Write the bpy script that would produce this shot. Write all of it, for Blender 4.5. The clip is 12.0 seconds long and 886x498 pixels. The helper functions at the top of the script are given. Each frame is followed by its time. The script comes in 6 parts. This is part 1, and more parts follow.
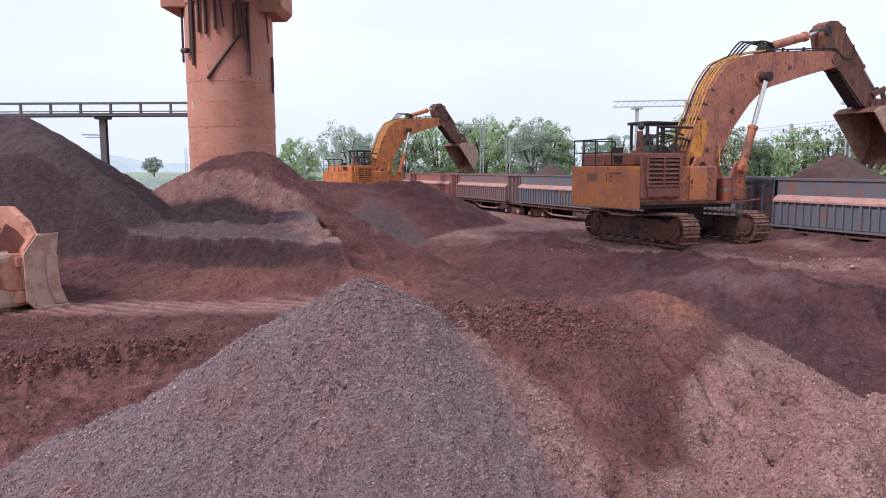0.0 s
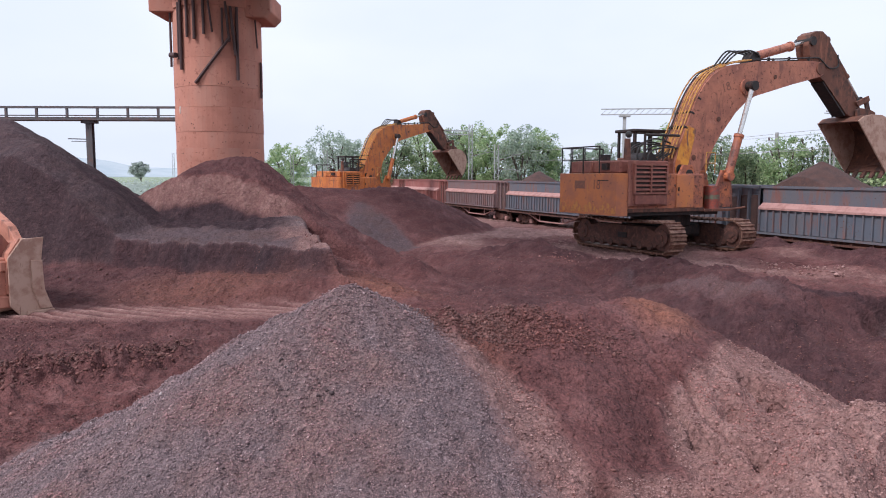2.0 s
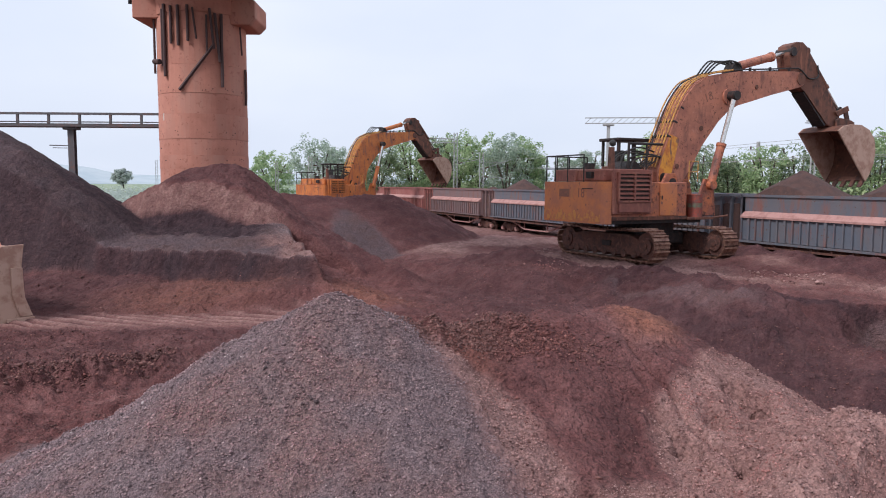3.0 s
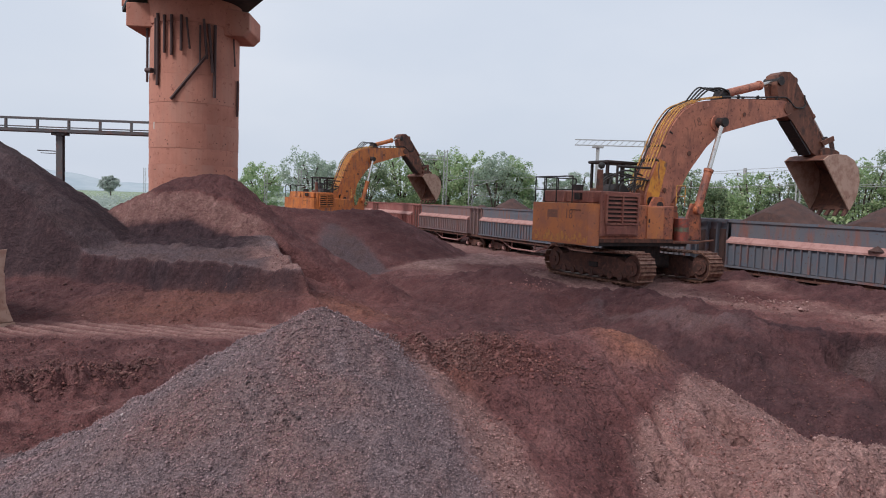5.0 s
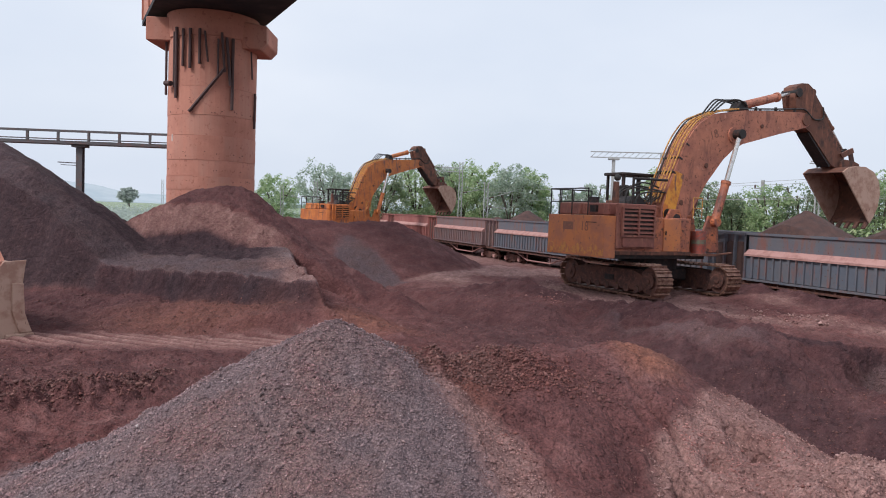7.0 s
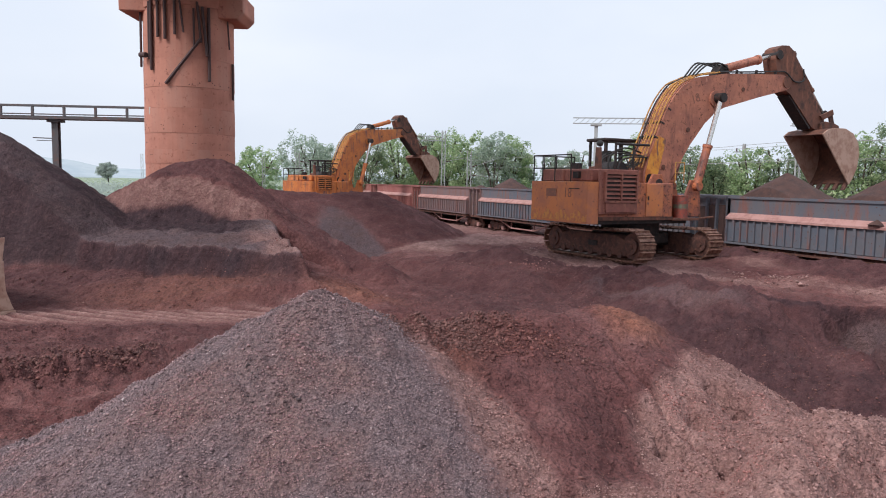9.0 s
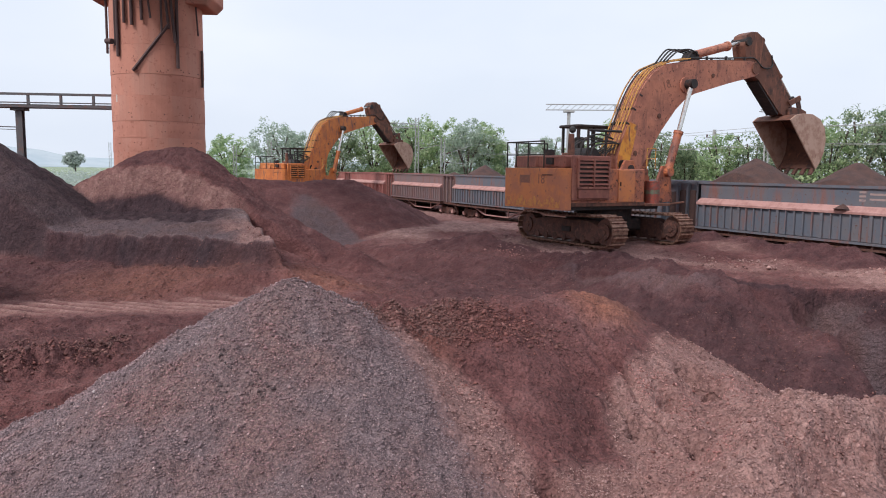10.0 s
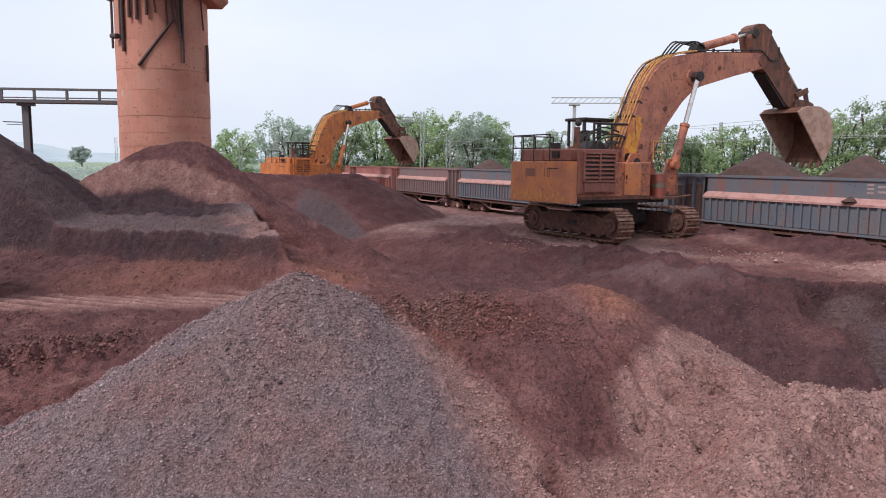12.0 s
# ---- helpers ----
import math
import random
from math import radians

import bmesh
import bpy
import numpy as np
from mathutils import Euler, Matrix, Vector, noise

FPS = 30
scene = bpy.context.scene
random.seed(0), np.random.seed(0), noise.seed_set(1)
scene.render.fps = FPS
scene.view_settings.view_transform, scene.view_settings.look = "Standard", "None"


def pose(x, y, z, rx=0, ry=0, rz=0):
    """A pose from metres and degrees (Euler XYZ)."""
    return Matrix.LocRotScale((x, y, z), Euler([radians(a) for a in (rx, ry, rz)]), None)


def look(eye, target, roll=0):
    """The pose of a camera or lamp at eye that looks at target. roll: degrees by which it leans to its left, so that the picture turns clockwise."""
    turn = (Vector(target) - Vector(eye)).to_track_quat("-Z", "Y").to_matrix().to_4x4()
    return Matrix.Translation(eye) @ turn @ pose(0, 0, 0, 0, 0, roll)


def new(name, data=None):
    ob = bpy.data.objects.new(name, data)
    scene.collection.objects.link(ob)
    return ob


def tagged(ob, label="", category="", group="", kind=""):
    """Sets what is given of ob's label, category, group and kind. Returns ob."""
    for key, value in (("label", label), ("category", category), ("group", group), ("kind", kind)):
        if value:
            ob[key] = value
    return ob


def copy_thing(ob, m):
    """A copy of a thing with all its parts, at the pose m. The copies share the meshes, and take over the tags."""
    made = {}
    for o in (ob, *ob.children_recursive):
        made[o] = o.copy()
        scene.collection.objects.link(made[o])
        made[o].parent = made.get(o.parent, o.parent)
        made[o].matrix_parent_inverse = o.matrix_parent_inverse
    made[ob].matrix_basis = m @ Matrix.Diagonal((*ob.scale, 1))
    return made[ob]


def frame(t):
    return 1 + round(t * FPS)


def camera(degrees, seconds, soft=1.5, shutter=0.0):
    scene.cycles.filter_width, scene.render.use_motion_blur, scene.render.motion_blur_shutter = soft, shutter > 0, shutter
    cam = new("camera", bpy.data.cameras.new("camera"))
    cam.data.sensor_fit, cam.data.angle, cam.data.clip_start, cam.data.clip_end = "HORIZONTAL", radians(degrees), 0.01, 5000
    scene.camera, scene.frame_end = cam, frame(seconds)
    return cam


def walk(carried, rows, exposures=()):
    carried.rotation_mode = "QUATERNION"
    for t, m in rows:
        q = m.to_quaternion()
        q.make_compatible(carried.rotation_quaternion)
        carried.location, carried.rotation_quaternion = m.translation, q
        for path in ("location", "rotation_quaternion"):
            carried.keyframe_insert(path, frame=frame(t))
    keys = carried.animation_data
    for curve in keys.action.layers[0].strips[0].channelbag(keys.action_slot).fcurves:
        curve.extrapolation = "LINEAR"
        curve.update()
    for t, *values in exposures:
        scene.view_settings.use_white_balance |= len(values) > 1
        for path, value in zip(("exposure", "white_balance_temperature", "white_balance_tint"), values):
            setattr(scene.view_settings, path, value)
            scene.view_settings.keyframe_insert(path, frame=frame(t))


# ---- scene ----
cam = camera(63.0, 12.0, soft=1.0)

PATH = [
    (0.0, pose(0.000, 0.000, 3.600, 83.70, 0.20, 0.70)),
    (0.5, pose(0.001, -0.006, 3.600, 83.78, 0.22, 0.40)),
    (1.0, pose(0.002, -0.002, 3.601, 83.87, 0.28, 0.14)),
    (1.5, pose(0.004, -0.007, 3.601, 84.00, 0.16, -0.01)),
    (2.0, pose(-0.001, -0.009, 3.602, 84.19, -0.13, -0.21)),
    (2.5, pose(-0.002, -0.010, 3.603, 84.51, -0.35, -0.65)),
    (3.0, pose(-0.004, -0.009, 3.602, 84.81, -0.29, -1.39)),
    (5.0, pose(-0.006, -0.013, 3.621, 86.14, -1.98, -2.26)),
    (5.5, pose(-0.011, -0.017, 3.623, 86.59, -2.23, -1.35)),
    (6.0, pose(-0.009, -0.004, 3.620, 86.78, -2.13, -0.72)),
    (6.5, pose(-0.007, 0.002, 3.616, 86.92, -2.15, -0.82)),
    (7.0, pose(-0.007, 0.018, 3.623, 87.03, -2.08, -1.06)),
    (9.0, pose(0.011, 0.013, 3.604, 84.66, -1.02, -2.36)),
    (9.5, pose(0.014, 0.020, 3.601, 84.04, -0.76, -3.55)),
    (10.0, pose(0.021, 0.010, 3.602, 83.69, -0.67, -4.42)),
    (10.5, pose(0.020, 0.019, 3.596, 83.59, -0.67, -4.71)),
    (11.0, pose(0.022, 0.014, 3.598, 83.51, -0.62, -4.57)),
    (11.5, pose(0.021, 0.010, 3.599, 83.39, -0.55, -4.27)),
    (12.0, pose(0.017, 0.018, 3.597, 83.21, -0.49, -4.00)),
]
walk(cam, PATH, [(0.0, 0.36, 5930, 15), (1.5, 0.32, 5930, 15), (3.0, 0.17, 5980, 13), (5.0, -0.1, 6060, 11), (6.0, -0.11, 6060, 11),
                 (6.5, 0.03, 6060, 11), (7.2, 0.09, 6060, 11), (9.0, 0.2, 6110, 11), (12.0, 0.22, 6110, 12)])

# ---- world, sun ----
world = bpy.data.worlds.new("world")
scene.world = world
world.use_nodes = True
wn, wl = world.node_tree.nodes, world.node_tree.links
wn.clear()
w_out = wn.new("ShaderNodeOutputWorld")
w_bg = wn.new("ShaderNodeBackground")
w_sky = wn.new("ShaderNodeTexSky")
w_sky.sky_type = "NISHITA"
w_sky.sun_disc = False
w_sky.sun_elevation = radians(46)
w_sky.sun_rotation = radians(234)
w_sky.dust_density = 6.0
w_sky.air_density = 1.0
w_gain = wn.new("ShaderNodeMix")          # overcast: the blue dome seen through a bright cloud sheet
w_gain.data_type = "RGBA"
w_coord = wn.new("ShaderNodeTexCoord")
w_map = wn.new("ShaderNodeMapping")
w_map.inputs["Scale"].default_value = (1.2, 1.2, 3.0)
w_noise = wn.new("ShaderNodeTexNoise")
w_noise.inputs["Scale"].default_value = 1.6
w_noise.inputs["Detail"].default_value = 4
w_ramp = wn.new("ShaderNodeValToRGB")
w_ramp.color_ramp.elements[0].position = 0.3
w_ramp.color_ramp.elements[0].color = (7.1, 7.6, 8.3, 1)
w_ramp.color_ramp.elements[1].position = 0.75
w_ramp.color_ramp.elements[1].color = (8.6, 8.8, 9.1, 1)
wl.new(w_coord.outputs["Generated"], w_map.inputs["Vector"])
wl.new(w_map.outputs["Vector"], w_noise.inputs["Vector"])
wl.new(w_noise.outputs["Fac"], w_ramp.inputs["Fac"])
w_gain.inputs[0].default_value = 0.9
wl.new(w_sky.outputs["Color"], w_gain.inputs[6])
wl.new(w_ramp.outputs["Color"], w_gain.inputs[7])
wl.new(w_gain.outputs[2], w_bg.inputs["Color"])
w_bg.inputs["Strength"].default_value = 0.1
wl.new(w_bg.outputs["Background"], w_out.inputs["Surface"])

sun = new("sun", bpy.data.lights.new("sun", "SUN"))
sun.data.energy = 2.35
sun.data.angle = radians(12)
sun.data.color = (1.0, 0.95, 0.88)
sun.matrix_world = look((-18, -13, 23), (0, 0, 0))

# ---- materials ----
def mat(name, base, rough=0.8, metal=0.0, spots=(), bump=0.2, fine=40.0, streak=False):
    """A procedural surface. base: colour; spots: rows of (colour, noise scale, low, high), laid one over the other."""
    m = bpy.data.materials.new(name)
    m.use_nodes = True
    n, l = m.node_tree.nodes, m.node_tree.links
    b = n["Principled BSDF"]
    b.inputs["Roughness"].default_value = rough
    b.inputs["Metallic"].default_value = metal
    tc = n.new("ShaderNodeTexCoord")
    oi = n.new("ShaderNodeObjectInfo")
    vec = n.new("ShaderNodeVectorMath")
    vec.operation = "ADD"
    l.new(tc.outputs["Object"], vec.inputs[0])
    sc = n.new("ShaderNodeVectorMath")
    sc.operation = "SCALE"
    sc.inputs[0].default_value = (13.0, 7.0, 5.0)
    l.new(oi.outputs["Random"], sc.inputs["Scale"])
    l.new(sc.outputs[0], vec.inputs[1])
    src = vec.outputs[0]
    if streak:                                   # rain streaks: noise stretched along z
        mp = n.new("ShaderNodeMapping")
        mp.inputs["Scale"].default_value = (1, 1, 0.22)
        l.new(src, mp.inputs["Vector"])
        streak_src = mp.outputs["Vector"]
    rgb = n.new("ShaderNodeRGB")
    rgb.outputs[0].default_value = (*base, 1)
    col = rgb.outputs[0]
    for i, (c, s, lo, hi) in enumerate(spots):
        nz = n.new("ShaderNodeTexNoise")
        nz.inputs["Scale"].default_value = s
        nz.inputs["Detail"].default_value = 5
        nz.inputs["Roughness"].default_value = 0.65
        l.new(streak_src if streak and i % 2 == 1 else src, nz.inputs["Vector"])
        mr = n.new("ShaderNodeMapRange")
        mr.inputs["From Min"].default_value, mr.inputs["From Max"].default_value = lo, hi
        l.new(nz.outputs["Fac"], mr.inputs["Value"])
        mx = n.new("ShaderNodeMix")
        mx.data_type = "RGBA"
        l.new(mr.outputs["Result"], mx.inputs[0])
        l.new(col, mx.inputs[6])
        mx.inputs[7].default_value = (*c, 1)
        col = mx.outputs[2]
    l.new(col, b.inputs["Base Color"])
    if bump:
        nz = n.new("ShaderNodeTexNoise")
        nz.inputs["Scale"].default_value = fine
        nz.inputs["Detail"].default_value = 6
        l.new(src, nz.inputs["Vector"])
        bp = n.new("ShaderNodeBump")
        bp.inputs["Strength"].default_value = bump
        bp.inputs["Distance"].default_value = 0.02
        l.new(nz.outputs["Fac"], bp.inputs["Height"])
        l.new(bp.outputs["Normal"], b.inputs["Normal"])
    return m


RUST = (0.10, 0.035, 0.022)
DUST = (0.17, 0.075, 0.06)
GRIME = (0.03, 0.022, 0.02)
M_ORANGE = mat("faded_orange_paint", (0.47, 0.145, 0.062), 0.6, 0, [((0.29, 0.1, 0.065), 1.6, 0.42, 0.58), ((0.2, 0.075, 0.055), 2.4, 0.5, 0.62), (RUST, 7, 0.54, 0.64), ((0.5, 0.2, 0.11), 1.3, 0.56, 0.7), ((0.06, 0.03, 0.025), 2.6, 0.56, 0.66)], 0.15, 60, True)
M_HOOD = mat("ore_dusted_maroon_paint", (0.27, 0.095, 0.07), 0.75, 0, [((0.2, 0.075, 0.058), 2.0, 0.42, 0.6), ((0.36, 0.15, 0.1), 2.6, 0.54, 0.7), (RUST, 9, 0.6, 0.7)], 0.15, 60, True)
M_BOOM = mat("stained_boom_paint", (0.47, 0.18, 0.11), 0.65, 0, [((0.31, 0.115, 0.078), 0.9, 0.42, 0.6), ((0.22, 0.085, 0.06), 2.6, 0.54, 0.66), (RUST, 8, 0.56, 0.68), ((0.05, 0.03, 0.027), 1.6, 0.6, 0.74), ((0.48, 0.21, 0.14), 3.1, 0.6, 0.7)], 0.15, 60, True)
M_CW = mat("scraped_orange_paint", (0.56, 0.19, 0.065), 0.6, 0, [((0.42, 0.15, 0.08), 1.2, 0.42, 0.6), ((0.55, 0.24, 0.05), 2.6, 0.6, 0.72), (DUST, 6, 0.6, 0.7)], 0.12, 60, True)
M_PINK = mat("sunbleached_orange_paint", (0.52, 0.22, 0.15), 0.7, 0, [((0.4, 0.165, 0.11), 2.0, 0.42, 0.6), (DUST, 4, 0.55, 0.68), (RUST, 14, 0.66, 0.7)], 0.15, 50, True)
M_YELLOW = mat("worn_yellow_paint", (0.7, 0.31, 0.035), 0.55, 0, [((0.5, 0.16, 0.03), 3, 0.45, 0.6), (DUST, 5, 0.56, 0.66)], 0.12, 60, True)
M_NEWORANGE = mat("yellow_orange_paint", (0.56, 0.18, 0.04), 0.55, 0, [((0.44, 0.125, 0.035), 1.3, 0.42, 0.6), (DUST, 4, 0.5, 0.68), (GRIME, 7, 0.6, 0.7)], 0.1, 60, True)
M_RUST = mat("rusty_ore_coated_steel", (0.13, 0.055, 0.04), 0.85, 0.1, [((0.07, 0.035, 0.03), 5, 0.42, 0.6), ((0.22, 0.1, 0.075), 9, 0.55, 0.7)], 0.4, 70)
M_ARM = mat("ore_stained_brown_steel", (0.16, 0.065, 0.042), 0.75, 0.1, [((0.06, 0.03, 0.025), 2.2, 0.45, 0.65), ((0.32, 0.12, 0.07), 4, 0.56, 0.7)], 0.25, 60, True)
# also the near-black that fills holes and gaps as painted shade
M_DARK = mat("greasy_dark_steel_and_hole_shade", (0.022, 0.018, 0.018), 0.6, 0.2, [((0.07, 0.035, 0.03), 6, 0.5, 0.7)], 0.25, 50)
M_TREAD = mat("polished_rusty_track_plate", (0.30, 0.17, 0.12), 0.5, 0.5, [((0.14, 0.06, 0.045), 6, 0.42, 0.62)], 0.3, 60)
M_CHROME = mat("chromed_piston_rod", (0.62, 0.6, 0.58), 0.25, 0.9, [((0.4, 0.33, 0.3), 8, 0.5, 0.7)], 0)
M_HOSE_Y = mat("ochre_hydraulic_hose", (0.55, 0.27, 0.05), 0.5, 0, [(DUST, 9, 0.45, 0.65)], 0.1)
M_RUBBER = mat("black_rubber_hose", (0.02, 0.02, 0.02), 0.6, 0, [((0.06, 0.04, 0.035), 9, 0.5, 0.7)], 0.1)
M_BLADE = mat("scuffed_tan_blade_steel", (0.46, 0.3, 0.23), 0.65, 0.0, [((0.34, 0.19, 0.14), 3, 0.45, 0.6), (RUST, 11, 0.62, 0.7)], 0.2, 60, True)
M_REDPAINT = mat("red_drum_paint", (0.34, 0.065, 0.04), 0.6, 0, [((0.22, 0.06, 0.045), 5, 0.4, 0.6), (DUST, 8, 0.45, 0.62)], 0.1)
M_GREEN = mat("green_drum_band", (0.13, 0.16, 0.1), 0.6, 0, [(DUST, 7, 0.4, 0.6)], 0.1)
M_STENCIL = mat("faded_dark_stencil", (0.22, 0.095, 0.065), 0.7, 0, [((0.3, 0.12, 0.07), 12, 0.5, 0.6)], 0)
M_CONC = mat("orange_washed_concrete", (0.54, 0.235, 0.17), 0.9, 0, [((0.43, 0.18, 0.13), 0.5, 0.4, 0.62), ((0.46, 0.23, 0.175), 0.8, 0.5, 0.7), ((0.3, 0.11, 0.08), 5, 0.58, 0.7)], 0.25, 18, True)
M_SCRAPE = mat("rubbed_orange_yellow", (0.58, 0.25, 0.06), 0.6, 0, [((0.45, 0.15, 0.07), 6, 0.42, 0.6), ((0.3, 0.12, 0.08), 14, 0.55, 0.68)], 0.1, 50, True)
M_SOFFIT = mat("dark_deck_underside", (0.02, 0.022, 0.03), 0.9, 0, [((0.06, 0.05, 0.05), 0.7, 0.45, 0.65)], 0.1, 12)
M_GALLERY = mat("grey_painted_gallery_steel", (0.11, 0.10, 0.105), 0.7, 0.1, [((0.16, 0.09, 0.08), 3, 0.5, 0.68)], 0.1)
M_MAST = mat("galvanised_lattice_steel", (0.42, 0.43, 0.43), 0.6, 0.2, [((0.3, 0.27, 0.25), 2, 0.45, 0.7)], 0.1)
M_WIRE = mat("overhead_wire", (0.4, 0.39, 0.39), 0.6, 0.3, [], 0)
M_INSUL = mat("brown_insulator", (0.08, 0.03, 0.025), 0.35, 0, [], 0)


def wagon_mat(name, base, worn):
    return mat(name, base, 0.75, 0, [(worn, 0.7, 0.38, 0.62), ((0.2, 0.09, 0.075), 2.4, 0.52, 0.68), (RUST, 9, 0.62, 0.7)], 0.12, 40, True)


M_WAG = [wagon_mat("red_oxide_wagon_paint", (0.27, 0.085, 0.075), (0.33, 0.14, 0.12)),
         wagon_mat("brown_faded_wagon_paint", (0.2, 0.12, 0.115), (0.17, 0.13, 0.135)),
         wagon_mat("blue_grey_wagon_paint", (0.105, 0.116, 0.145), (0.135, 0.123, 0.133))]
M_LEDGE = mat("ore_dusted_pink_ledge", (0.43, 0.24, 0.215), 0.9, 0, [((0.32, 0.16, 0.14), 3, 0.45, 0.65)], 0.2)
M_BRIGHT = mat("pale_wagon_lettering", (0.34, 0.24, 0.22), 0.8, 0, [((0.18, 0.16, 0.18), 9, 0.5, 0.65)], 0)
M_ORE = mat("fine_brown_ore", (0.085, 0.043, 0.036), 0.95, 0, [((0.055, 0.032, 0.03), 3, 0.42, 0.6), ((0.12, 0.06, 0.048), 12, 0.55, 0.7)], 0.5, 60)
# pale blue of distance haze painted as the hill's own colour
M_HILL = mat("haze_painted_hill", (0.36, 0.42, 0.46), 1.0, 0, [((0.42, 0.47, 0.5), 0.02, 0.4, 0.6)], 0)
M_BALLAST = mat("rail_steel", (0.12, 0.06, 0.045), 0.6, 0.5, [], 0.1)
M_CONDUIT = mat("blackened_rusty_pipe", (0.075, 0.042, 0.042), 0.75, 0.1, [((0.1, 0.05, 0.045), 6, 0.5, 0.68)], 0.2)
M_LIME = mat("white_lime_smear", (0.6, 0.5, 0.45), 0.95, 0, [], 0)


def foliage(name, a, b, c):
    m = bpy.data.materials.new(name)
    m.use_nodes = True
    n, l = m.node_tree.nodes, m.node_tree.links
    bs = n["Principled BSDF"]
    bs.inputs["Roughness"].default_value = 0.6
    ge = n.new("ShaderNodeNewGeometry")
    rp = n.new("ShaderNodeValToRGB")
    rp.color_ramp.elements[0].color = (*a, 1)
    rp.color_ramp.elements[1].color = (*c, 1)
    e = rp.color_ramp.elements.new(0.5)
    e.color = (*b, 1)
    l.new(ge.outputs["Random Per Island"], rp.inputs["Fac"])
    l.new(rp.outputs["Color"], bs.inputs["Base Color"])
    tl, mx = n.new("ShaderNodeBsdfTranslucent"), n.new("ShaderNodeMixShader")
    l.new(rp.outputs["Color"], tl.inputs["Color"])
    mx.inputs[0].default_value = 0.6
    l.new(bs.outputs[0], mx.inputs[1])
    l.new(tl.outputs[0], mx.inputs[2])
    l.new(mx.outputs[0], n["Material Output"].inputs["Surface"])
    return m


# leaf colours lifted far above real foliage: air haze painted in
M_LEAF = [foliage("fresh_green_leaves_hazed", (0.231, 0.335, 0.171), (0.369, 0.490, 0.250), (0.550, 0.600, 0.386)),
          foliage("grey_green_leaves_hazed", (0.296, 0.372, 0.296), (0.400, 0.490, 0.385), (0.558, 0.600, 0.498)),
          foliage("dark_green_leaves_hazed", (0.171, 0.245, 0.156), (0.268, 0.342, 0.208), (0.480, 0.525, 0.332)),
          foliage("bright_shrub_leaves_hazed", (0.338, 0.448, 0.209), (0.491, 0.600, 0.312), (0.600, 0.600, 0.415))]
# palest set, for the far plain: distance haze put into the leaf colour
M_LEAF.append(foliage("pale_leaves_haze_painted", (0.42, 0.47, 0.44), (0.48, 0.53, 0.49), (0.56, 0.6, 0.56)))
M_BARK = mat("grey_brown_bark", (0.12, 0.095, 0.075), 0.95, 0, [((0.07, 0.055, 0.045), 5, 0.45, 0.6)], 0.4, 20)

# ---- ground ----
def hash2(ix, iy, seed):
    h = (ix.astype(np.int64) * 374761393 + iy.astype(np.int64) * 668265263 + seed * 974634) & 0x7FFFFFFF
    h = ((h ^ (h >> 13)) * 1274126177) & 0x7FFFFFFF
    return ((h ^ (h >> 16)) & 0xFFFFFF) / 0xFFFFFF


def vnoise(x, y, seed=0):
    ix, iy = np.floor(x), np.floor(y)
    fx, fy = x - ix, y - iy
    fx, fy = fx * fx * (3 - 2 * fx), fy * fy * (3 - 2 * fy)
    a, b = hash2(ix, iy, seed), hash2(ix + 1, iy, seed)
    c, d = hash2(ix, iy + 1, seed), hash2(ix + 1, iy + 1, seed)
    return (a + (b - a) * fx) * (1 - fy) + (c + (d - c) * fx) * fy - 0.5


def fbm(x, y, scale, octaves, seed=0):
    z, amp = 0, 1.0
    for o in range(octaves):
        z = z + amp * vnoise(x * scale + 17.3 * o, y * scale - 9.1 * o, seed + o)
        amp, scale = amp * 0.5, scale * 2.03
    return z


def sstep(a, b, v):
    t = np.clip((v - a) / (b - a), 0, 1)
    return t * t * (3 - 2 * t)


def smax(a, b, k):
    h = np.clip(0.5 + 0.5 * (a - b) / k, 0, 1)
    return b + (a - b) * h + k * h * (1 - h)


def heap(x, y, crest, slope, flat=0.25):
    """A tipped heap: a crest line of (x, y, z) corners whose sides fall at one slope."""
    best = np.full(np.shape(x), -50.0)
    for (x0, y0, z0), (x1, y1, z1) in zip(crest, crest[1:] or crest):
        dx, dy = x1 - x0, y1 - y0
        q = dx * dx + dy * dy
        s = np.clip(((x - x0) * dx + (y - y0) * dy) / q, 0, 1) if q else 0 * x
        d = np.hypot(x - x0 - s * dx, y - y0 - s * dy)
        best = np.maximum(best, z0 + s * (z1 - z0) - slope * (np.sqrt(d * d + flat * flat) - flat))
    return best


GREY_HEAP = [(-0.93, 7.0, 2.47), (-0.72, 7.03, 2.46)]
RED_HEAP = [(-0.46, 7.2, 2.22), (-0.06, 7.35, 2.17), (0.3, 7.5, 2.13), (0.98, 7.74, 2.17), (1.57, 7.95, 2.13), (2.35, 8.06, 2.17), (2.81, 7.7, 1.8), (3.36, 7.04, 1.54), (3.68, 6.31, 1.4)]
NEAR_HEAP = [(2.3, 4.5, 1.3), (2.7, 4.95, 1.5), (3.15, 5.4, 1.6), (3.6, 5.72, 1.68), (4.8, 6.2, 1.36), (7.5, 6.9, 0.8)]
SADDLE = [(1.05, 6.05, 1.3), (1.23, 5.87, 1.18), (1.58, 5.5, 1.05), (2.03, 5.75, 1.12), (2.74, 5.67, 1.25), (3.4, 5.6, 1.45)]
WINDROW = [(-9.0, 10.6, 0.25), (-7.4, 12.2, 0.3), (-6.6, 12.7, 0.28), (-5.2, 13.6, 0.2)]
STAND = [(0.0, -0.9, 2.0), (3.0, 1.5, 1.3)]
FAR_HEAP = [(-8.9, 29.2, 4.3), (-7.9, 28.9, 4.35)]
DARK_HEAP = [(-25.0, 30.2, 5.6), (-17.4, 29.2, 5.75), (-14.9, 26.9, 4.75)]
